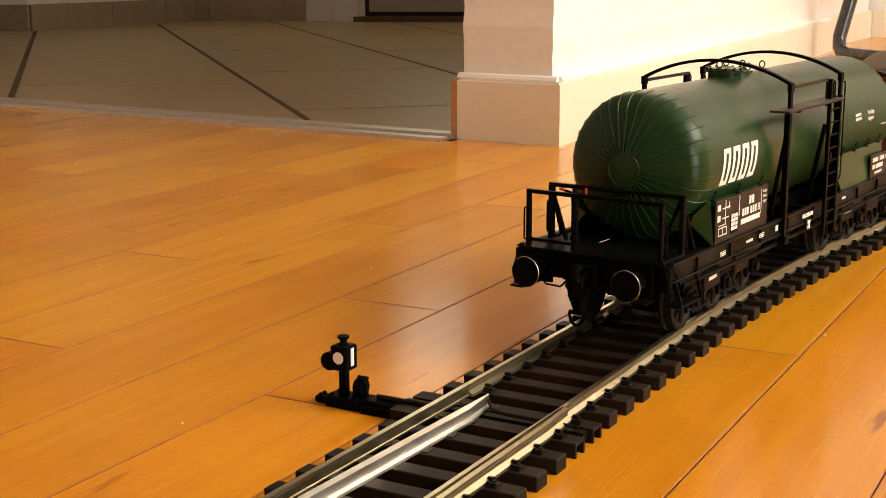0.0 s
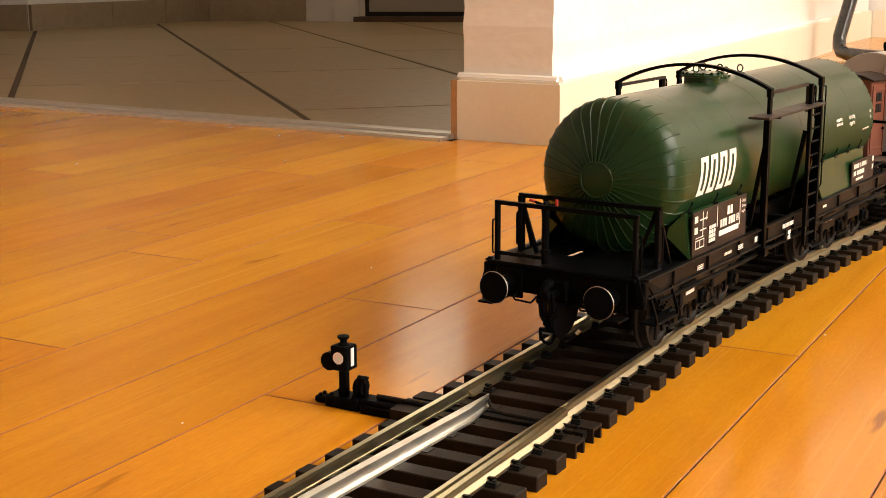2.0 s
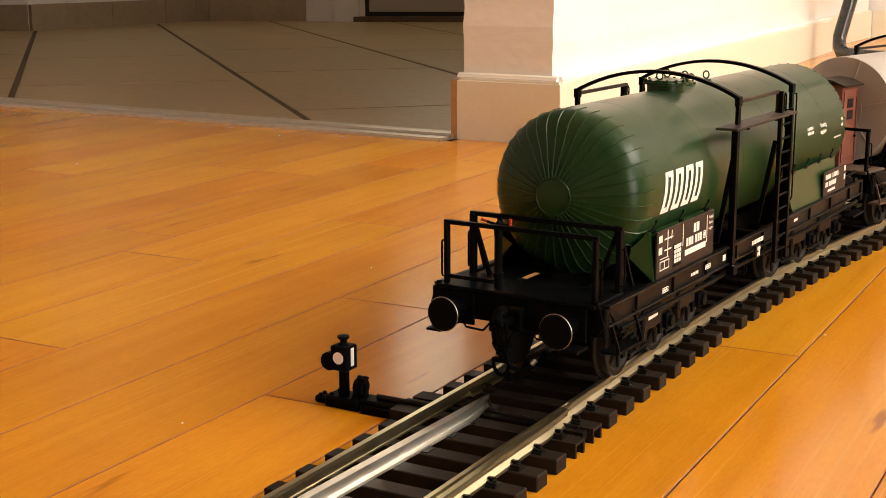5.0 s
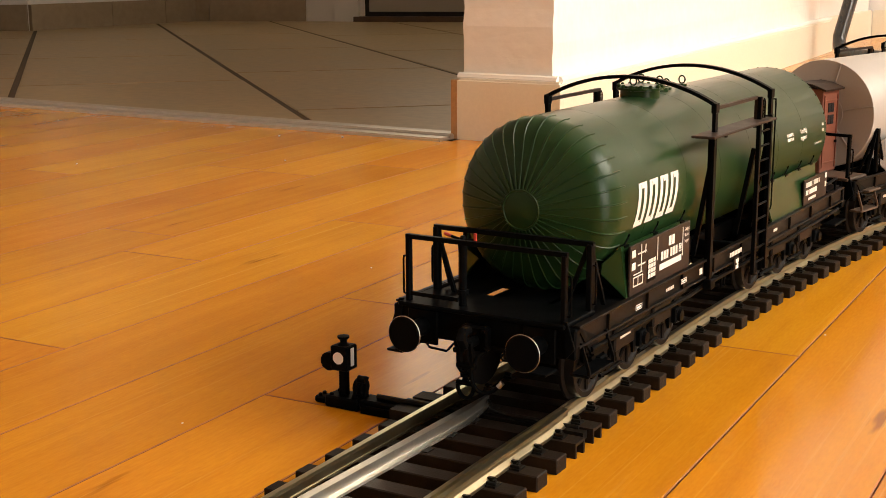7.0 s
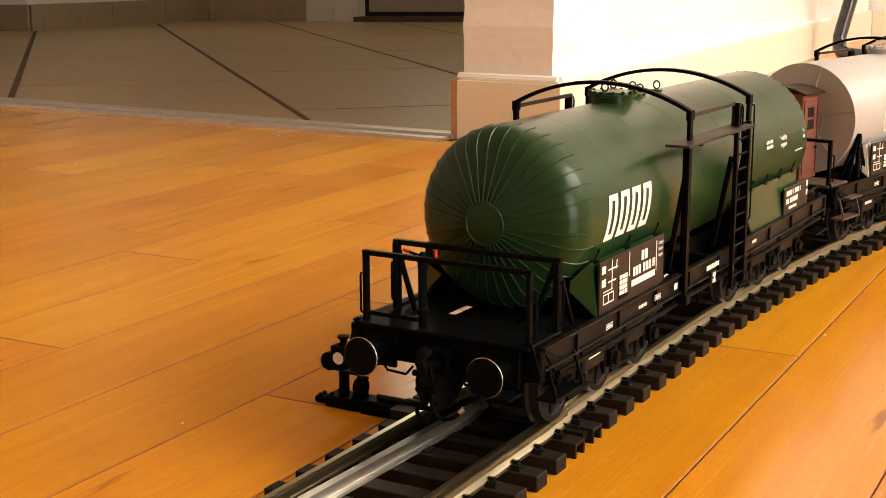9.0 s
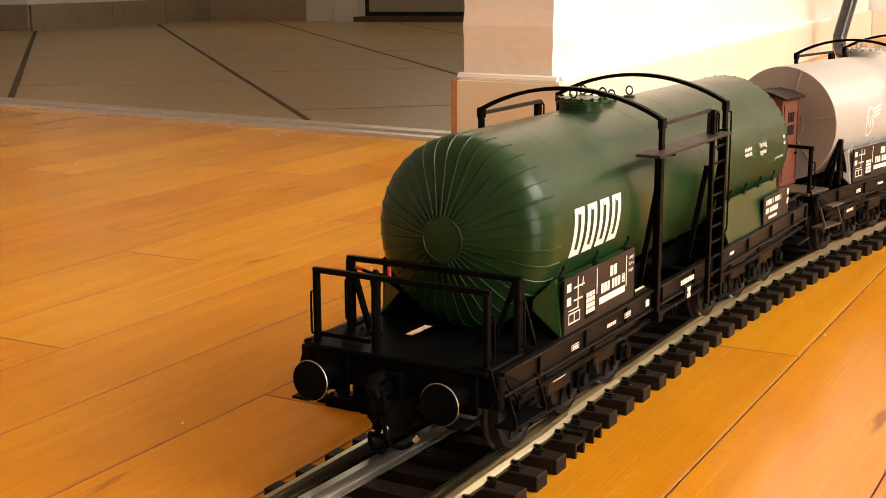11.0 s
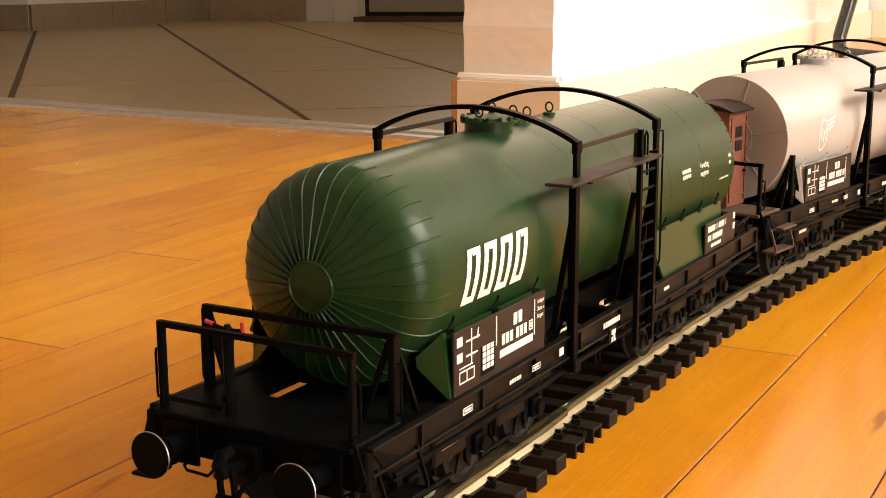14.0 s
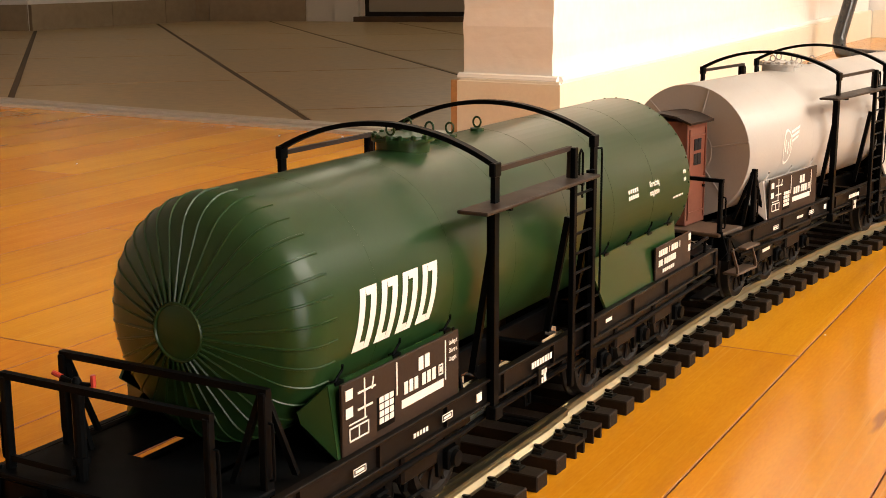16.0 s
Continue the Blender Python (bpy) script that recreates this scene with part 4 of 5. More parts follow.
    # back end: low railing bent round the corner
    for s in (-1, 1):
        bm = bmesh.new()
        tube(bm, [(0.348, s * 0.0385, 0.0455), (0.366, s * 0.0385, 0.0465), (0.376, s * 0.0370, 0.0455), (0.381, s * 0.0320, 0.0440), (0.381, s * 0.0300, 0.0390)], 0.0008, 8)
        tube(bm, [(0.368, s * 0.0385, 0.0462), (0.368, s * 0.0385, 0.0392)], 0.0007, 8)
        part("end_handrail", bm, BLACK, W)
        part("underside_step", new_box(0.356, 0.380, min(s * 0.0360, s * 0.0430), max(s * 0.0360, s * 0.0430), 0.0200, 0.0212, 0.0003), BLACK, W)
    part("rear_deck", new_box(0.3580, 0.3840, -0.0368, 0.0368, 0.0392, 0.0404, 0.0003), BLACK, W)
    # brake cylinder, handwheel and hangers below
    bm = lathe(bmesh.new(), [(0.178, 0.0005), (0.178, 0.0075), (0.196, 0.0075), (0.198, 0.005), (0.206, 0.0012), (0.222, 0.0012)], (0, 0.006, 0.0250), 'x', 20)
    part("brake_cylinder", bm, BLACK, W)
    bm = bmesh.new()
    for s in (-1, 1):
        tube(bm, [(0.188, s * 0.0340, 0.0320), (0.190, s * 0.0340, 0.0180), (0.1935, s * 0.0340, 0.0180), (0.1935, s * 0.0340, 0.0320)], 0.0007, 6)
        rod(bm, (0.145, s * 0.020, 0.020), (0.255, s * 0.020, 0.020), 0.0008, 6)
    part("brake_linkage", bm, BLACK, W)

    # boards and prints
    for s in (-1, 1):
        bm = new_box(0.0675, 0.1325, min(s * 0.0380, s * 0.0390), max(s * 0.0380, s * 0.0390), 0.0402, 0.0610, 0.0002)
        board = part("number_board", bm, BROWN, W, "brown board with white bars and grids")
        yb = s * 0.03915
        bars = [(0.0000, 0.0130, 0.0035, 0.0030, 0), (0.0000, 0.0078, 0.0035, 0.0030, 0),
                (0.0060, 0.0134, 0.0090, 0.0006, 0.0), (0.0060, 0.0086, 0.0075, 0.0006, 0.0), (0.0092, 0.0058, 0.0006, 0.0115, 0.0), (0.0130, 0.0130, 0.0006, 0.0035, 0.0008),
                (0.0015, 0.0006, 0.0100, 0.0005, 0), (0.0015, 0.0042, 0.0100, 0.0005, 0), (0.0015, 0.0006, 0.0005, 0.0041, 0), (0.0110, 0.0006, 0.0005, 0.0041, 0), (0.0062, 0.0006, 0.0005, 0.0041, 0), (0.0015, 0.0055, 0.0090, 0.0004, 0)]
        for i in range(3):
            for j in range(4):
                bars.append((0.0170 + i * 0.0027, 0.0012 + j * 0.0021, 0.0022, 0.0017, 0))
        bars += [(0.0262, 0.0072, 0.0006, 0.0100, 0), (0.0545, 0.0040, 0.0006, 0.0125, 0)]
        for k in range(2):
            bars.append((0.0388 + k * 0.0036, 0.0112, 0.0027, 0.0041, 0))
        for k in range(6):
            bars.append((0.0305 + k * 0.0029 + (0.0016 if k > 2 else 0), 0.0062, 0.0021, 0.0037, 0))
        for u, z, w, h in ((0.0505, 0.0064, 0.0028, 0.0005), (0.0505, 0.0094, 0.0028, 0.0005), (0.0505, 0.0064, 0.0005, 0.0035), (0.0528, 0.0064, 0.0005, 0.0035), (0.0514, 0.0074, 0.0010, 0.0016)):
            bars.append((u, z, w, h, 0))
        bars.append((0.0290, 0.0022, 0.0245, 0.0026, 0))
        x0, sx = 0.0690, s * -1
        part("grid_plate", new_box(x0 + 0.0158, x0 + 0.0256, min(s * 0.0388, s * 0.03904), max(s * 0.0388, s * 0.03904), 0.0424, 0.0524, 0.0001), BLACK, board)
        if first:
            ux = 0.1258 if s < 0 else 0.1322
            for z, tx in ((0.0576, "Ladegut"), (0.0550, "Säure u."), (0.0524, "Laugen")):
                words(board, "cargo_print", tx, ux, z, 0.0021, yb + s * 0.0001, s, "small white words")
        lettering(board, "print", x0, 0.0430, bars, yb, "white printed bars, squares and grid lines")
        frame_bars = [(0, 0, 0.0064, 0.0003, 0), (0, 0.0019, 0.0064, 0.0003, 0), (0, 0, 0.0003, 0.0022, 0), (0.0061, 0, 0.0003, 0.0022, 0), (0.0010, 0.0007, 0.0044, 0.0008, 0)]
        lettering(W, "sill_print", 0.0690, 0.0345, frame_bars, s * 0.0413, "white framed data mark")
        lettering(W, "sill_print", 0.1180, 0.0352, frame_bars, s * 0.0413, "white framed data mark")
        lettering(W, "sill_print", 0.1010, 0.0355, [(k * 0.0018, 0, 0.0012, 0.0014, 0) for k in range(5)], s * 0.0413, "small white data bars")
        lettering(W, "sill_print", 0.1800, 0.0352, [(k * 0.0021, 0, 0.0015, 0.0022, 0) for k in range(8)], s * 0.0413, "small white data bars")
        part("mark_plate", new_box(0.1850, 0.1912, min(s * 0.0409, s * 0.0417), max(s * 0.0409, s * 0.0417), 0.0280, 0.0340, 0.0002), SILLB, W)
        lettering(W, "sill_print", 0.1865, 0.0285, [(0, 0.0030, 0.0040, 0.0018, 0), (0.0022, 0, 0.0018, 0.0048, -0.0010), (0, 0, 0.0014, 0.0020, 0)], s * 0.0420, "white brake mark")
        lettering(W, "sill_print", 0.2450, 0.0362, [(0, 0, 0.0060, 0.0014, 0)], s * 0.0413, "small white data bar")
        lettering(W, "sill_print", 0.1400, 0.0350, [(0, 0, 0.0035, 0.0028, 0.0)], s * 0.0413, "small white data bar")
        if first:
            bm = new_box(0.3030, 0.3465, min(s * 0.0383, s * 0.0392), max(s * 0.0383, s * 0.0392), 0.0402, 0.0545, 0.0002)
            b2 = part("owner_board", bm, BROWN, W, "brown board with rows of white bars")
            rows = []
            for z, h, ws in ((0.0098, 0.0027, (0.0105, 0.0012, 0.0085, 0.0012)), (0.0055, 0.0027, (0.0050, 0.0145)), (0.0022, 0.0015, (0.0145,))):
                x = 0.0030 if z > 0.005 else 0.008
                for w in ws:
                    k = max(1, int(w / 0.0021))
                    for i in range(k):
                        rows.append((x + i * w / k, z, w / k - 0.0005, h, 0))
                    x += w + 0.0016
            rows += [(0.0395, 0.0105, 0.0028, 0.0030, 0), (0.0395, 0.0055, 0.0028, 0.0030, 0)]
            lettering(b2, "print", 0.3030, 0.0402, rows, s * 0.03935, "rows of white printed bars")
    # emblem on the tank: slanted plain white shapes
    for s in (-1, 1):
        if first:
            st = []
            h0, h1 = -0.0092, 0.0084
            for k in range(4):
                u = 0.0784 + k * 0.0114
                hh0, hh1 = h0, h1
                lean = 0.0046
                w = 0.0086
                st += quads(u, hh0, u + lean, hh1, 0.0029, 0, 6)
                st += quads(u + w - 0.0029, hh0, u + lean + w - 0.0029, hh1, 0.0029, 0, 6)
                st.append([(u + 0.0028 + lean, hh1 - 0.0024), (u + lean + w - 0.0028, hh1 - 0.0024), (u + lean + w - 0.0026, hh1), (u + lean + 0.0028, hh1)])
                st.append([(u + 0.0028, hh0), (u + w - 0.0028, hh0), (u + w - 0.0026, hh0 + 0.0024), (u + 0.0030, hh0 + 0.0024)])
            on_tank(W, "emblem", st, RAD, ZC, s, WHITE, "four slanted white shapes on the tank side")
            tiny = []
            for u, hs, wd in ((0.2790, (0.0050, 0.0025), 0.0110), (0.3430, (0.0048, 0.0015), 0.0035)):
                for h in hs:
                    n = max(2, int(wd / 0.0019))
                    for k in range(n):
                        tiny.append([(u + k * wd / n, h), (u + (k + 0.75) * wd / n, h), (u + (k + 0.75) * wd / n, h + 0.0016), (u + k * wd / n, h + 0.0016)])
            for k in range(7):
                u = 0.3300 + k * 0.0019
                tiny.append([(u, -0.0045), (u + 0.0014, -0.0045), (u + 0.0014, -0.0036), (u, -0.0036)])
            blocks = collections.defaultdict(list)
            for q in tiny:
                blocks[(q[0][0] > 0.3, q[0][0] > 0.3425, round(q[0][1], 4))].append(q)
            for block in blocks.values():
                on_tank(W, "tank_print", block, RAD, ZC, s, WHITE, "small white printed bars")
            ux = 0.3020 if s < 0 else 0.3130
            words(W, "caution_print", "Vorsichtig", ux, 0.0046, 0.0035, 0, s, "white words on the tank", RAD, ZC)
            words(W, "caution_print", "rangieren", ux, 0.0010, 0.0035, 0, s, "white words on the tank", RAD, ZC)
        else:
            st = []
            n = 20
            for k in range(n):
                q0, q1 = 2 * math.pi * k / n, 2 * math.pi * (k + 1) / n
                f = lambda q, r: (0.1020 + 0.0058 * r * math.cos(q) + 0.0012 * math.sin(q), -0.0005 + 0.0095 * r * math.sin(q))
                st.append([f(q0, 1), f(q1, 1), f(q1, 0.86), f(q0, 0.86)])
            for h, w in ((0.0062, 0.0120), (0.0038, 0.0100), (0.0014, 0.0080)):
                st.append([(0.1080, h), (0.1080 + w, h + 0.0018), (0.1090 + w, h + 0.0032), (0.1080, h + 0.0012)])
            for u, h in ((0.0985, -0.0030), (0.1018, -0.0045), (0.1046, -0.0030)):
                st.append([(u, h), (u + 0.0011, h), (u + 0.0016, h + 0.0065), (u + 0.0005, h + 0.0065)])
            st = [[(u - 0.0035, h) for u, h in poly] for poly in st]
            on_tank(W, "emblem", st, RAD, ZC, s, WHITE, "pale winged oval shape on the tank side")

    if not first:                        # brakeman's cab
        bm = new_box(0.0210, 0.0425, -0.0140, 0.0140, 0.0412, 0.0940, 0.0004)
        cab = part("brake_cab", bm, CABW, W, "red-brown wooden brake cab")
        bm = bmesh.new()
        pts = [(-0.0165, 0.0932), (-0.008, 0.0962), (0, 0.0972), (0.008, 0.0962), (0.0165, 0.0932)]
        for (y0, z0), (y1, z1) in zip(pts, pts[1:]):
            slab(bm, [(0.0185, y0, z0), (0.0450, y0, z0), (0.0450, y1, z1), (0.0185, y1, z1)], 0.0012)
        part("roof", bm, WALKB, cab, "dark curved roof")
        for s in (-1, 1):
            y = s * 0.01425
            for z in (0.0715, 0.0790):
                for u in (0.0282, 0.0322):
                    part("pane", new_box(u, u + 0.0034, y - 0.0002, y + 0.0002, z, z + 0.0058), DARKGLASS, cab)
            bm = bmesh.new()
            for z in (0.0470, 0.0640, 0.0860):
                box(bm, 0.0225, 0.0410, y - 0.0004, y + 0.0004, z, z + 0.0008)
            for u in (0.0225, 0.0402):
                box(bm, u, u + 0.0008, y - 0.0004, y + 0.0004, 0.0440, 0.0900)
            part("door_frame", bm, CABW, cab)
            part("door_handle", rod(bmesh.new(), (0.0390, y, 0.0600), (0.0390, y + s * 0.0012, 0.0600), 0.0008, 8), BLACK, cab)
    b1 = bogie(W, 0.097, (-0.043, 0.0, 0.043), wheels)
    b2 = bogie(W, 0.308, (-0.043, 0.0, 0.043), wheels)
    return W, (b1, b2), wheels


green_wagon, green_bogies, green_wheels = tank_wagon(True)
tagged(green_wagon, "dark green six-axle model tank wagon with black frame on the rails", "tank wagon", "tank wagons of the train")
grey_wagon, grey_bogies, grey_wheels = tank_wagon(False)
tagged(grey_wagon, "silver-grey model tank wagon with red-brown brake cab coupled behind", "tank wagon", "tank wagons of the train")


# ---------------------------------------------------------------- switch stand
def switch_stand():
    p, h = line(-0.1300, 0.0705)
    st = tagged(empty("switch_stand", pose(p.x, p.y, 0.0, 0, 0, math.degrees(h))), "black switch stand with white lantern disc beside the turnout", "switch lantern")
    # local: x along the track, y away from it
    bm = new_box(-0.0055, 0.0055, -0.0085, 0.0085, 0.0, 0.0050, 0.0008)
    box(bm, -0.0030, 0.0030, 0.0080, 0.0156, 0.0, 0.0030, 0.0008)
    box(bm, -0.0045, 0.0045, -0.0330, -0.0080, 0.0, 0.0055, 0.0008)
    part("base", bm, BLACK, st)
    bm = new_box(-0.0018, 0.0018, -0.0001, 0.0035, 0.0040, 0.0165, 0.0005)
    part("post", bm, BLACK, st)
    bm = bmesh.new()
    lathe(bm, [(-0.0020, 0.0005), (-0.0020, 0.0036), (0.0020, 0.0036), (0.0020, 0.0005)], (0.0, -0.0068, 0.0095), 'y', 14)
    tube(bm, [(0.001, -0.004, 0.006), (0.001, -0.0085, 0.0135), (0.001, -0.0095, 0.0130)], 0.0011, 8)
    box(bm, -0.0012, 0.0012, -0.0100, -0.0040, 0.0045, 0.0120, 0.0003)
    part("lever", bm, BLACK, st)
    bm = bmesh.new()
    tube(bm, [(-0.0035, -0.0050, 0.0050), (-0.0035, -0.0080, 0.0130), (-0.0035, -0.0098, 0.0142)], 0.0008, 8)
    lathe(bm, [(-0.0018, 0.0005), (-0.0018, 0.0016), (0.0018, 0.0016), (0.0018, 0.0005)], (-0.0035, -0.0098, 0.0142), 'y', 12)
    part("handle", bm, BLACK, st)
    for dx in (-0.0030, 0.0030):
        for dy in (-0.0060, 0.0060, 0.0130):
            part("bolt", lathe(bmesh.new(), [(0.0028, 0.0009), (0.0058 if dy < 0.01 else 0.0040, 0.0009), (0.0061 if dy < 0.01 else 0.0043, 0.0003)], (dx * (1 if dy < 0.01 else 0.5), dy, 0), 'z', 8), BLACK, st)
    part("pull_rod", tube(bmesh.new(), [(0.0, -0.0150, 0.0066), (0.0, -0.0420, 0.0066)], 0.0011, 8), STEEL, st)
    bm = bmesh.new()
    box(bm, -0.0062, -0.0045, -0.0330, -0.0100, 0.0, 0.0035, 0.0004)
    box(bm, 0.0045, 0.0062, -0.0330, -0.0100, 0.0, 0.0035, 0.0004)
    part("guide", bm, BLACK, st)
    lant = part("lantern", new_box(-0.0042, 0.0042, -0.0042, 0.0042, 0.0165, 0.0272, 0.0006), BLACK, st)
    bm = lathe(bmesh.new(), [(0.0270, 0.0030), (0.0282, 0.0015), (0.0292, 0.0014), (0.0302, 0.0026), (0.0310, 0.0026), (0.0312, 0.0005)], (0, 0, 0), 'z', 16)
    part("chimney", bm, BLACK, lant)
    bm = lathe(bmesh.new(), [(-0.0044, 0.0005), (-0.0044, 0.0026), (-0.0041, 0.0026)], (0, 0, 0.0222), 'x', 20, True)
    part("disc", bm, OPAL, lant, "white round lens")
    part("slot", new_box(-0.0011, 0.0011, -0.0045, -0.0041, 0.0185, 0.0262), OPAL, lant, "white lens slot")
    bm = lathe(bmesh.new(), [(-0.0015, 0.0005), (-0.0015, 0.0040), (0.0015, 0.0040), (0.0015, 0.0005)], (-0.001, 0.0062, 0.0195), 'x', 18)
    part("shield", bm, BLACK, lant)
    lant.matrix_basis = pose(0.0, 0.0017, -0.0004)
    return st


stand = switch_stand()
# throw rods across the turnout
for s0, w in ((-0.1245, 0.0030),):
    bm = bmesh.new()
    p0, h = line(s0, 0.045)
    p1, _ = line(s0, -0.0365)
    tube(bm, [(*p0, ZR - 0.0075), (*p1, ZR - 0.0075)], 0, flat=(0.004, 0.0030))
    part("throw_rod", bm, CLIP, track)
    bm = bmesh.new()
    q = [line(-0.1195, 0.0085)[0], line(-0.1235, 0.0050)[0], line(-0.1250, -0.002)[0], line(-0.1250, -0.034)[0]]
    tube(bm, [(q[0].x, q[0].y, ZR - 0.002), (q[1].x, q[1].y, ZR - 0.004), (q[2].x, q[2].y, ZR - 0.0045), (q[3].x, q[3].y, ZR - 0.0045)], 0.0008, 8)
    part("link_wire", bm, STEEL, track)


for k in range(-8, -4):
    s0 = sleeper_at(k)
    p0, h = line(s0, 0.0155)
    sp = part("slide_plate", new_box(-0.0030, 0.0030, -0.0110, 0.0060, -0.0055, -0.0051, 0.0001), STEEL, track)
    sp.matrix_basis = pose(p0.x, p0.y, ZR, 0, 0, math.degrees(h))


# ---------------------------------------------------------------- chair at the far end
def chair():
    c = tagged(empty("cantilever_chair", pose(0.732, 2.515, 0, 0, 0, -68)), "black tubular cantilever chair standing near the far wall", "chair")
    for s in (0, 1):
        bm = bmesh.new()
        y = s * 0.46
        lean = 0.27 if s == 0 else 0.0
        pts = [(0.46, y, 0.0125), (0.045, y, 0.0125), (0.022, y, 0.0165), (0.008, y + 0.02 * lean, 0.027), (0.002, y + 0.035 * lean, 0.042)]
        pts += [(0.02, y + 0.4 * lean, 0.42), (0.05, y + 0.42 * lean, 0.45), (0.42, y + 0.2 * lean, 0.46), (0.46, y, 0.49), (0.52, y, 0.86)]
        tube(bm, pts, 0.0125, 14)
        part("tube_side", bm, CHROME, c)
    part("floor_bar", rod(bmesh.new(), (0.46, 0.0, 0.0125), (0.46, 0.46, 0.0125), 0.0125, 12), CHROME, c)
    part("seat", new_box(0.06, 0.44, 0.10, 0.45, 0.462, 0.495, 0.01), SEATB, c)
    part("backrest", new_box(0.47, 0.49, 0.01, 0.45, 0.62, 0.88, 0.008), SEATB, c)
    return c


chair()


# ---------------------------------------------------------------- crumbs on the parquet
for x, y, r in ((-0.4576, 1.5858, 0.0013), (-0.1761, 1.4309, 0.0015), (-0.1070, 1.4194, 0.0014), (-0.3418, 1.2357, 0.0009), (-0.1489, 1.2519, 0.0009), (-0.0442, 0.7995, 0.0006), (-0.1069, 0.5186, 0.0005), (0.1916, 0.6455, 0.0006)):
    bm = bmesh.new()
    bmesh.ops.create_icosphere(bm, subdivisions=1, radius=r)
    for v in bm.verts:
        v.co += Vector((noise.noise(v.co * 900 + Vector((x, y, 0))), noise.noise(v.co * 700), 0)) * r * 0.5
        v.co.z *= 0.6
    c = part("crumb", bm, WHITE, None, "", 0)
    c.matrix_basis = pose(x, y, r * 0.55)
    tagged(c, "tiny pale crumb lying on the parquet floor", "crumb", "crumbs on the floor")


# ---------------------------------------------------------------- sleepers and rail clips
def sleeper_mesh(l0, l1):
    bm = new_box(-0.0043, 0.0043, l0, l1, -0.0115, -0.0055, 0.0004)
    me = bpy.data.meshes.new("sleeper")
    bm.to_mesh(me)
    bm.free()
    me.materials.append(SLEEPER)
    return me


def clip_mesh():
    bm = new_box(-0.0027, 0.0027, 0.0028, 0.0068, -0.0056, -0.0048)
    box(bm, -0.0024, -0.0011, 0.0018, 0.0046, -0.0050, -0.0033)
    box(bm, 0.0008, 0.0019, 0.0028, 0.0066, -0.0050, -0.0038)
    box(bm, -0.0011, 0.0005, 0.0044, 0.0056, -0.0050, -0.0035)
    me = bpy.data.meshes.new("rail_clip")
    bm.to_mesh(me)
    bm.free()
    me.materials.append(CLIP)
    return me


def hollow_sleeper(l0, l1):
    """Sleeper moulding with an open trough at its right end."""
    bm = new_box(-0.0043, 0.0043, l0 + 0.006, l1, -0.0115, -0.0055)
    box(bm, -0.0043, 0.0043, l0, l0 + 0.006, -0.0067, -0.0055)
    box(bm, -0.0043, -0.0031, l0, l0 + 0.006, -0.0115, -0.0067)
    box(bm, 0.0031, 0.0043, l0, l0 + 0.006, -0.0115, -0.0067)
    me = bpy.data.meshes.new("sleeper")
    bm.to_mesh(me)
    bm.free()
    me.materials.append(SLEEPER)
    return me


CLIPM = clip_mesh()
PLAIN = sleeper_mesh(-0.0378, 0.0395)
for k in range(-24, 52):
    s = sleeper_at(k)
    p, h = line(s)
    wide = max(0.0, (-0.10 - s) / 0.10)
    right = 0.0378 + 0.0048 * wide
    left_ = 0.0395 if s > -0.145 else 0.0374
    if s < -0.10:
        make = hollow_sleeper if k in (-6, -5) else sleeper_mesh
        sm = make(-right, left_ + (0.004 if -0.145 < s < -0.10 else 0))
    else:
        sm = PLAIN
    ob = new("sleeper", sm)
    ob.parent = track
    ob.matrix_basis = pose(p.x, p.y, ZR, 0, 0, math.degrees(h))
    if k < 40:
        for lat, flip in ((0.0237, 0), (0.0237, 180), (-0.0237, 0), (-0.0237, 180)):
            if s < -0.11 and ((lat > 0 and flip) or (lat < 0 and not flip)):
                continue
            l = lat if lat > 0 or s > -0.1 else stock(s)
            q, _ = line(s, l)
            c = new("rail_clip", CLIPM)
            c.parent = track
            c.matrix_basis = pose(q.x, q.y, ZR, 0, 0, math.degrees(h) + flip)


# ---------------------------------------------------------------- floor strips and tiles
STRIP = 0.064
EASE = 0.0005                            # width of the eased edge, coloured darker than the strip
strip_meshes = {}


def strip_shape(d, n, L):
    """Points and faces of one strip: the top face, four eased edges, four sides."""
    pts = []
    for along, z in ((0.0002, -FT), (0.0002, -0.0003), (0.0002 + EASE, 0.0)):
        w = STRIP / 2 - along
        pts += [(d + along, n - w, z), (d + L - along, n - w, z), (d + L - along, n + w, z), (d + along, n + w, z)]
    faces = [(8, 9, 10, 11)]
    for lo in (4, 0):
        for j in range(4):
            k = (j + 1) % 4
            faces.append((lo + j, lo + k, lo + 4 + k, lo + 4 + j))
    return pts, faces


def strip_materials(me, wood_mat):
    me.materials.append(wood_mat)
    me.materials.append(EDGE)
    me.materials.append(JOINT)
    for i, f in enumerate(me.polygons):
        f.material_index = (0, 1, 1, 1, 1, 2, 2, 2, 2)[i % 9]


def strip_mesh(length):
    key = round(length, 3)
    if key not in strip_meshes:
        me = bpy.data.meshes.new("parquet_strip")
        pts, faces = strip_shape(0.0, 0.0, length)
        me.from_pydata(pts, [], faces)
        strip_materials(me, PARQUET)
        strip_meshes[key] = me
    return strip_meshes[key]


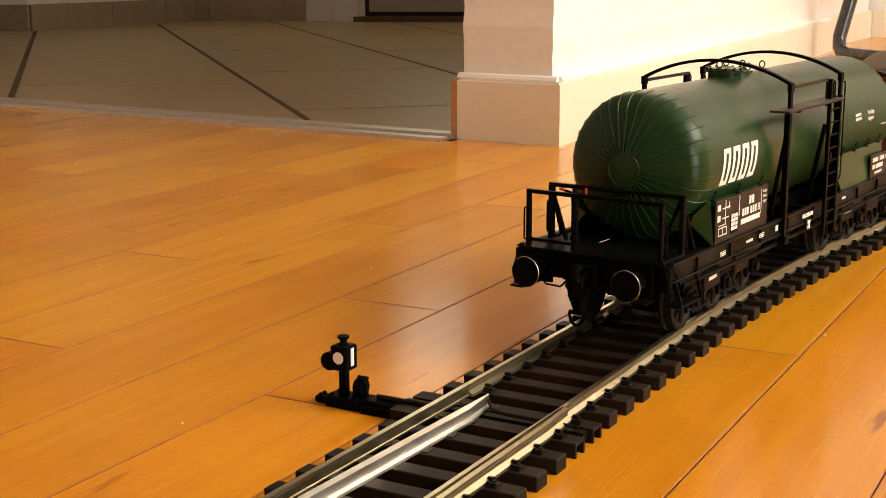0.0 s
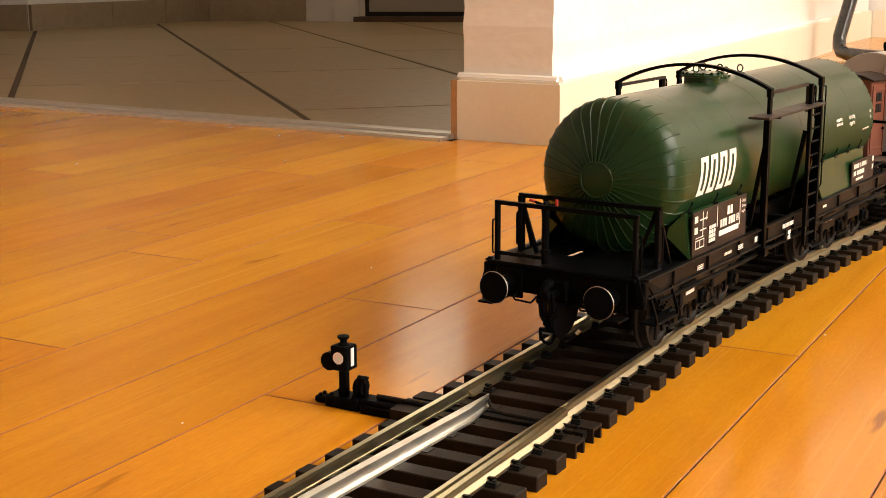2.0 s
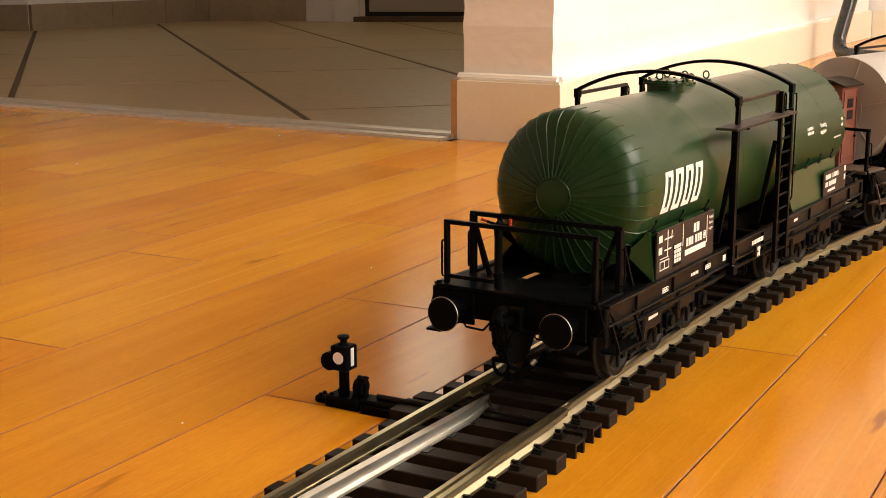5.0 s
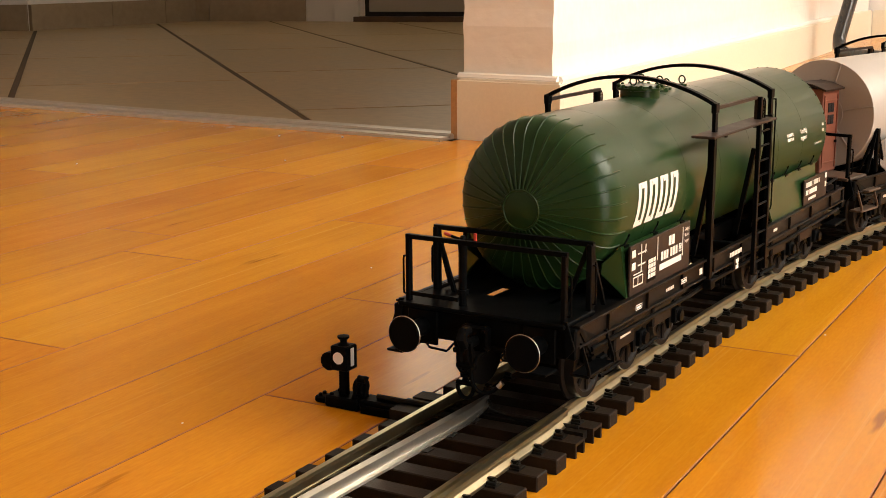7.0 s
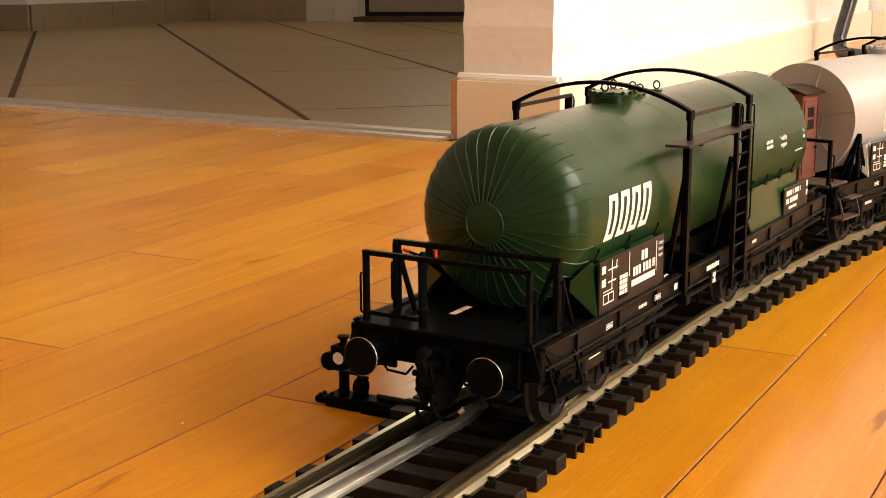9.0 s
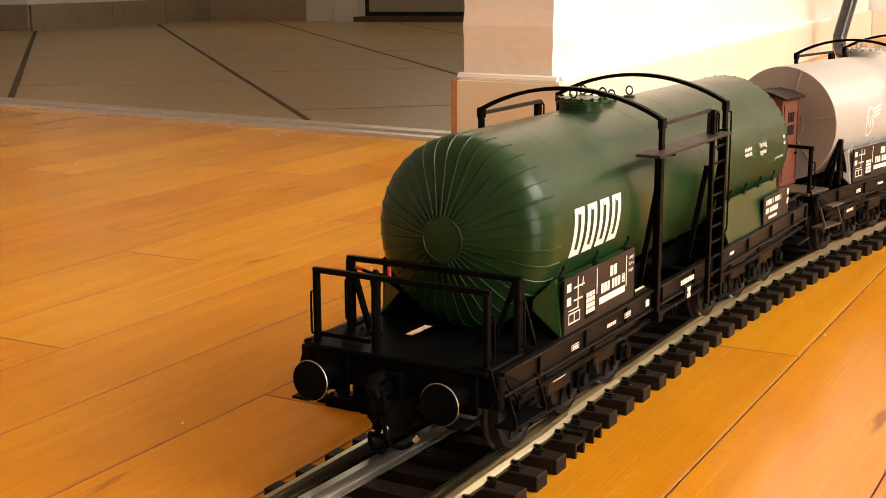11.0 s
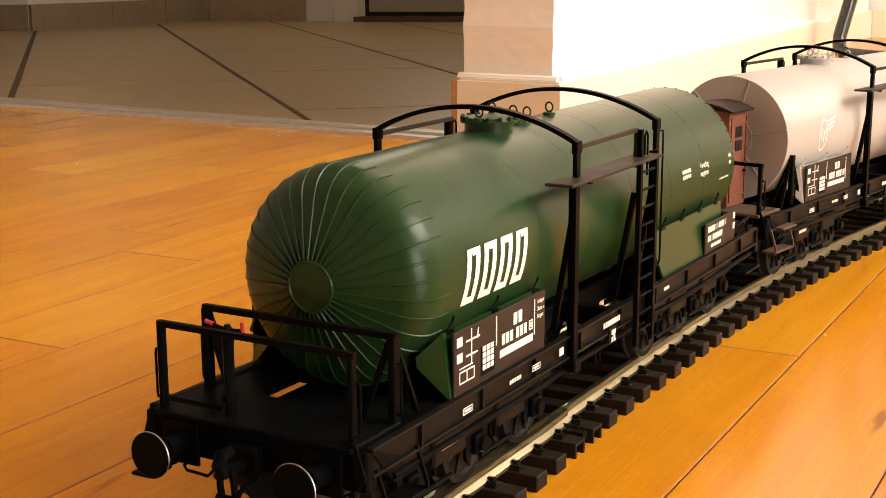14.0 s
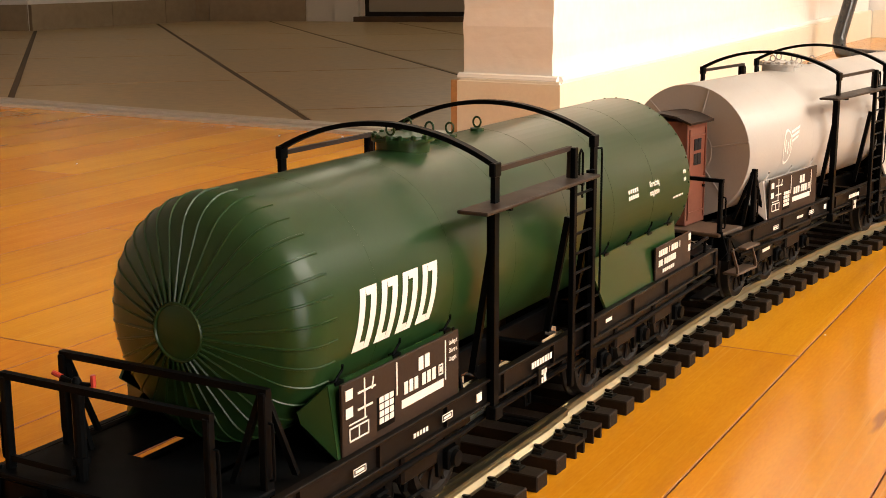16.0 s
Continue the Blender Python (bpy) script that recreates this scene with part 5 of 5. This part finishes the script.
rng = random.Random(5)
LENGTHS = (0.34, 0.40, 0.46, 0.52)
KNOWN = {1: 0.40, 2: 0.6165, 4: 0.451, 5: 0.6115, 6: 0.910, 8: 0.649, 9: 0.702}   # an end joint in these rows
rest = []
count = 0
for row in range(-35, 54):
    n = 0.014 + STRIP * (row + 0.5)
    if n > 0.66:
        far = 1.2255 + (n - 0.684) * 0.0650          # up to the metal strip
    else:
        far = 3.355
    start = KNOWN.get(row, rng.uniform(0.3, 0.8))
    cells = []
    d = start
    while d < far:
        L = rng.choice(LENGTHS)
        e = min(d + L, far)
        if far - e < 0.03:
            e = far
        cells.append((d, round(e - d, 3)))
        d = e
    d = start
    while d > -3.98:
        L = rng.choice(LENGTHS)
        if row == 6 and d == start:
            L = 0.60
        L = round(min(L, d + 4.0), 3)
        d -= L
        cells.append((d, L))
    for d, L in cells:
        if L < 0.02:
            continue
        near = -0.20 < n < 1.45 and d + L > 0.33 + max(0.0, n - 0.6) * 0.8 and d < (1.4 if n > 0.5 else 2.0)
        q = plan(d, n)
        if near and count < 300:
            ob = new("parquet_strip", strip_mesh(L))
            ob.parent = floor
            ob.matrix_basis = pose(q.x, q.y, 0, 0, 0, 61.5)
            count += 1
        else:
            rest.append((d, n, L))
# the strips farther off, joined
vs, fs = [], []
for d, n, L in rest:
    i = len(vs)
    pts, faces = strip_shape(d, n, L)
    vs += pts
    fs += [tuple(i + a for a in f) for f in faces]
me = bpy.data.meshes.new("far_parquet")
me.from_pydata(vs, [], fs)
strip_materials(me, PARQUET_FAR)
fp = new("far_parquet", me)
fp.parent = floor
fp.matrix_basis = pose(0, 0, 0, 0, 0, 61.5)
tagged(fp, kind="stuff")

# tiles of the hall, laid askew
TA = radians(105.6)
tu, tv = Vector((math.cos(TA), math.sin(TA))), Vector((math.sin(TA), -math.cos(TA)))
TWID, TLEN, GAP = 0.350, 0.607, 0.010
bm = new_box(0.0032, TLEN - 0.0032, GAP / 2, TWID - GAP / 2, -0.006, 0.0005, 0.0012)
tile_me = bpy.data.meshes.new("floor_tile")
bm.to_mesh(tile_me)
bm.free()
tile_me.materials.append(TILE)
edge_n = Vector((DX, DY))
for col in range(-9, 6):
    v0 = 0.2715 + TWID * (col - 1)
    base = 2.135 if col % 2 == 0 else 2.180 + 0.10
    for k in range(-4, 6):
        m0 = base + TLEN * k
        o = tv * v0 + tu * m0
        corners = [o, o + tu * TLEN, o + tv * TWID, o + tu * TLEN + tv * TWID]
        if max(c.dot(edge_n) for c in corners) < 1.29 or min(c.y for c in corners) > 4.35 or max(c.x for c in corners) < -2.7 or min(c.x for c in corners) > 1.2:
            continue
        ds = [c.dot(edge_n) - 1.33 for c in corners]
        ws = [(c - C1).dot(WN) - 0.06 for c in corners]  # the wall that parts hall and room
        if max(ws) < 0:
            continue
        if min(ds) < -0.012 or min(ws) < 0:
            # a tile cut along the metal strip
            bm = new_box(0.0032, TLEN - 0.0032, GAP / 2, TWID - GAP / 2, -0.006, 0.0005)
            M = Matrix(((tu.x, tv.x, 0, o.x), (tu.y, tv.y, 0, o.y), (0, 0, 1, 0), (0, 0, 0, 1)))
            bmesh.ops.transform(bm, matrix=M, verts=bm.verts)
            bmesh.ops.bisect_plane(bm, geom=bm.verts[:] + bm.edges[:] + bm.faces[:], plane_co=(*(T0 + tn * 0.054), 0), plane_no=(tn.x, tn.y, 0), clear_inner=True)
            bmesh.ops.bisect_plane(bm, geom=bm.verts[:] + bm.edges[:] + bm.faces[:], plane_co=(*(C1 + WN * 0.06), 0), plane_no=(WN.x, WN.y, 0), clear_inner=True)
            if len(bm.faces) < 3:
                bm.free()
                continue
            part("floor_tile", bm, TILE, hall_floor, smooth=0)
        else:
            ob = new("floor_tile", tile_me)
            ob.parent = hall_floor
            ob.matrix_basis = Matrix(((tu.x, tv.x, 0, o.x), (tu.y, tv.y, 0, o.y), (0, 0, 1, 0), (0, 0, 0, 1)))


# ---------------------------------------------------------------- what moves
SWAY_S = (-0.30, -0.265, -0.233, -0.202, -0.172, -0.146, -0.104, -0.064, -0.025, 0.000, 0.039, 0.12)
SWAY_FRONT = (1.4, 0.4, -0.1, -1.6, -1.9, -1.4, -1.3, -0.4, 0.3, 0.9, 1.4, 0.0)
SWAY_BACK = (1.2, 0.7, 0.2, -0.4, -0.6, -0.8, -0.2, 0.3, 0.1, 0.2, 0.2, 0.0)


def sway(s, table):
    """Sideways play of a pin on the track, in metres."""
    return float(np.interp(s, SWAY_S, table)) / 1000


def seat(s):
    """Pose of a wagon whose front pin stands at s on the track."""
    a = line(s, sway(s, SWAY_FRONT))[0]
    b = s + 0.263
    for _ in range(8):
        b = s + 0.263 * (b - s) / (line(b)[0] - line(s)[0]).length
    d = line(b, sway(s, SWAY_BACK))[0] - a
    yaw = math.atan2(d.y, d.x)
    o = a - Vector((math.cos(yaw), math.sin(yaw))) * 0.082
    return pose(o.x, o.y, ZR, 0, 0, math.degrees(yaw)), yaw


WAY = [(0.0, 0.0426), (0.5, 0.0341), (1.0, 0.0257), (1.5, 0.0173), (2.0, 0.0092), (2.5, 0.0015), (3.0, -0.0071), (3.5, -0.0157), (4.0, -0.0241),
       (4.6, -0.0339), (5.2, -0.0437), (5.8, -0.0535), (6.5, -0.0649), (7.0, -0.0732), (7.5, -0.0815), (8.0, -0.0897), (8.5, -0.0979), (9.0, -0.1061),
       (9.5, -0.1141), (10.0, -0.1222), (10.5, -0.1303), (11.0, -0.1386), (11.5, -0.1480), (12.0, -0.1610), (12.5, -0.1750), (13.0, -0.1899),
       (13.5, -0.2047), (14.0, -0.2194), (14.5, -0.2337), (15.0, -0.2490), (15.5, -0.2638), (16.0, -0.2786)]


def motions():
    for wagon, bogies, wheels, back in ((green_wagon, green_bogies, green_wheels, 0.0), (grey_wagon, grey_bogies, grey_wheels, 0.398)):
        walk(wagon, [(t, seat(s + back)[0]) for t, s in WAY])
        for bg, off in zip(bogies, (0.015, 0.226)):
            rows = []
            for t, s in WAY:
                turn = line(s + back + off)[1] - seat(s + back)[1]
                rows.append((t, pose(bg.location.x, 0, 0, 0, 0, math.degrees(turn))))
            walk(bg, rows)
        for w, bg in wheels:
            x = w.location.x
            walk(w, [(t, pose(x, 0, 0.0150, 0, math.degrees((s - WAY[0][1]) / 0.0148), 0)) for t, s in WAY])


motions()
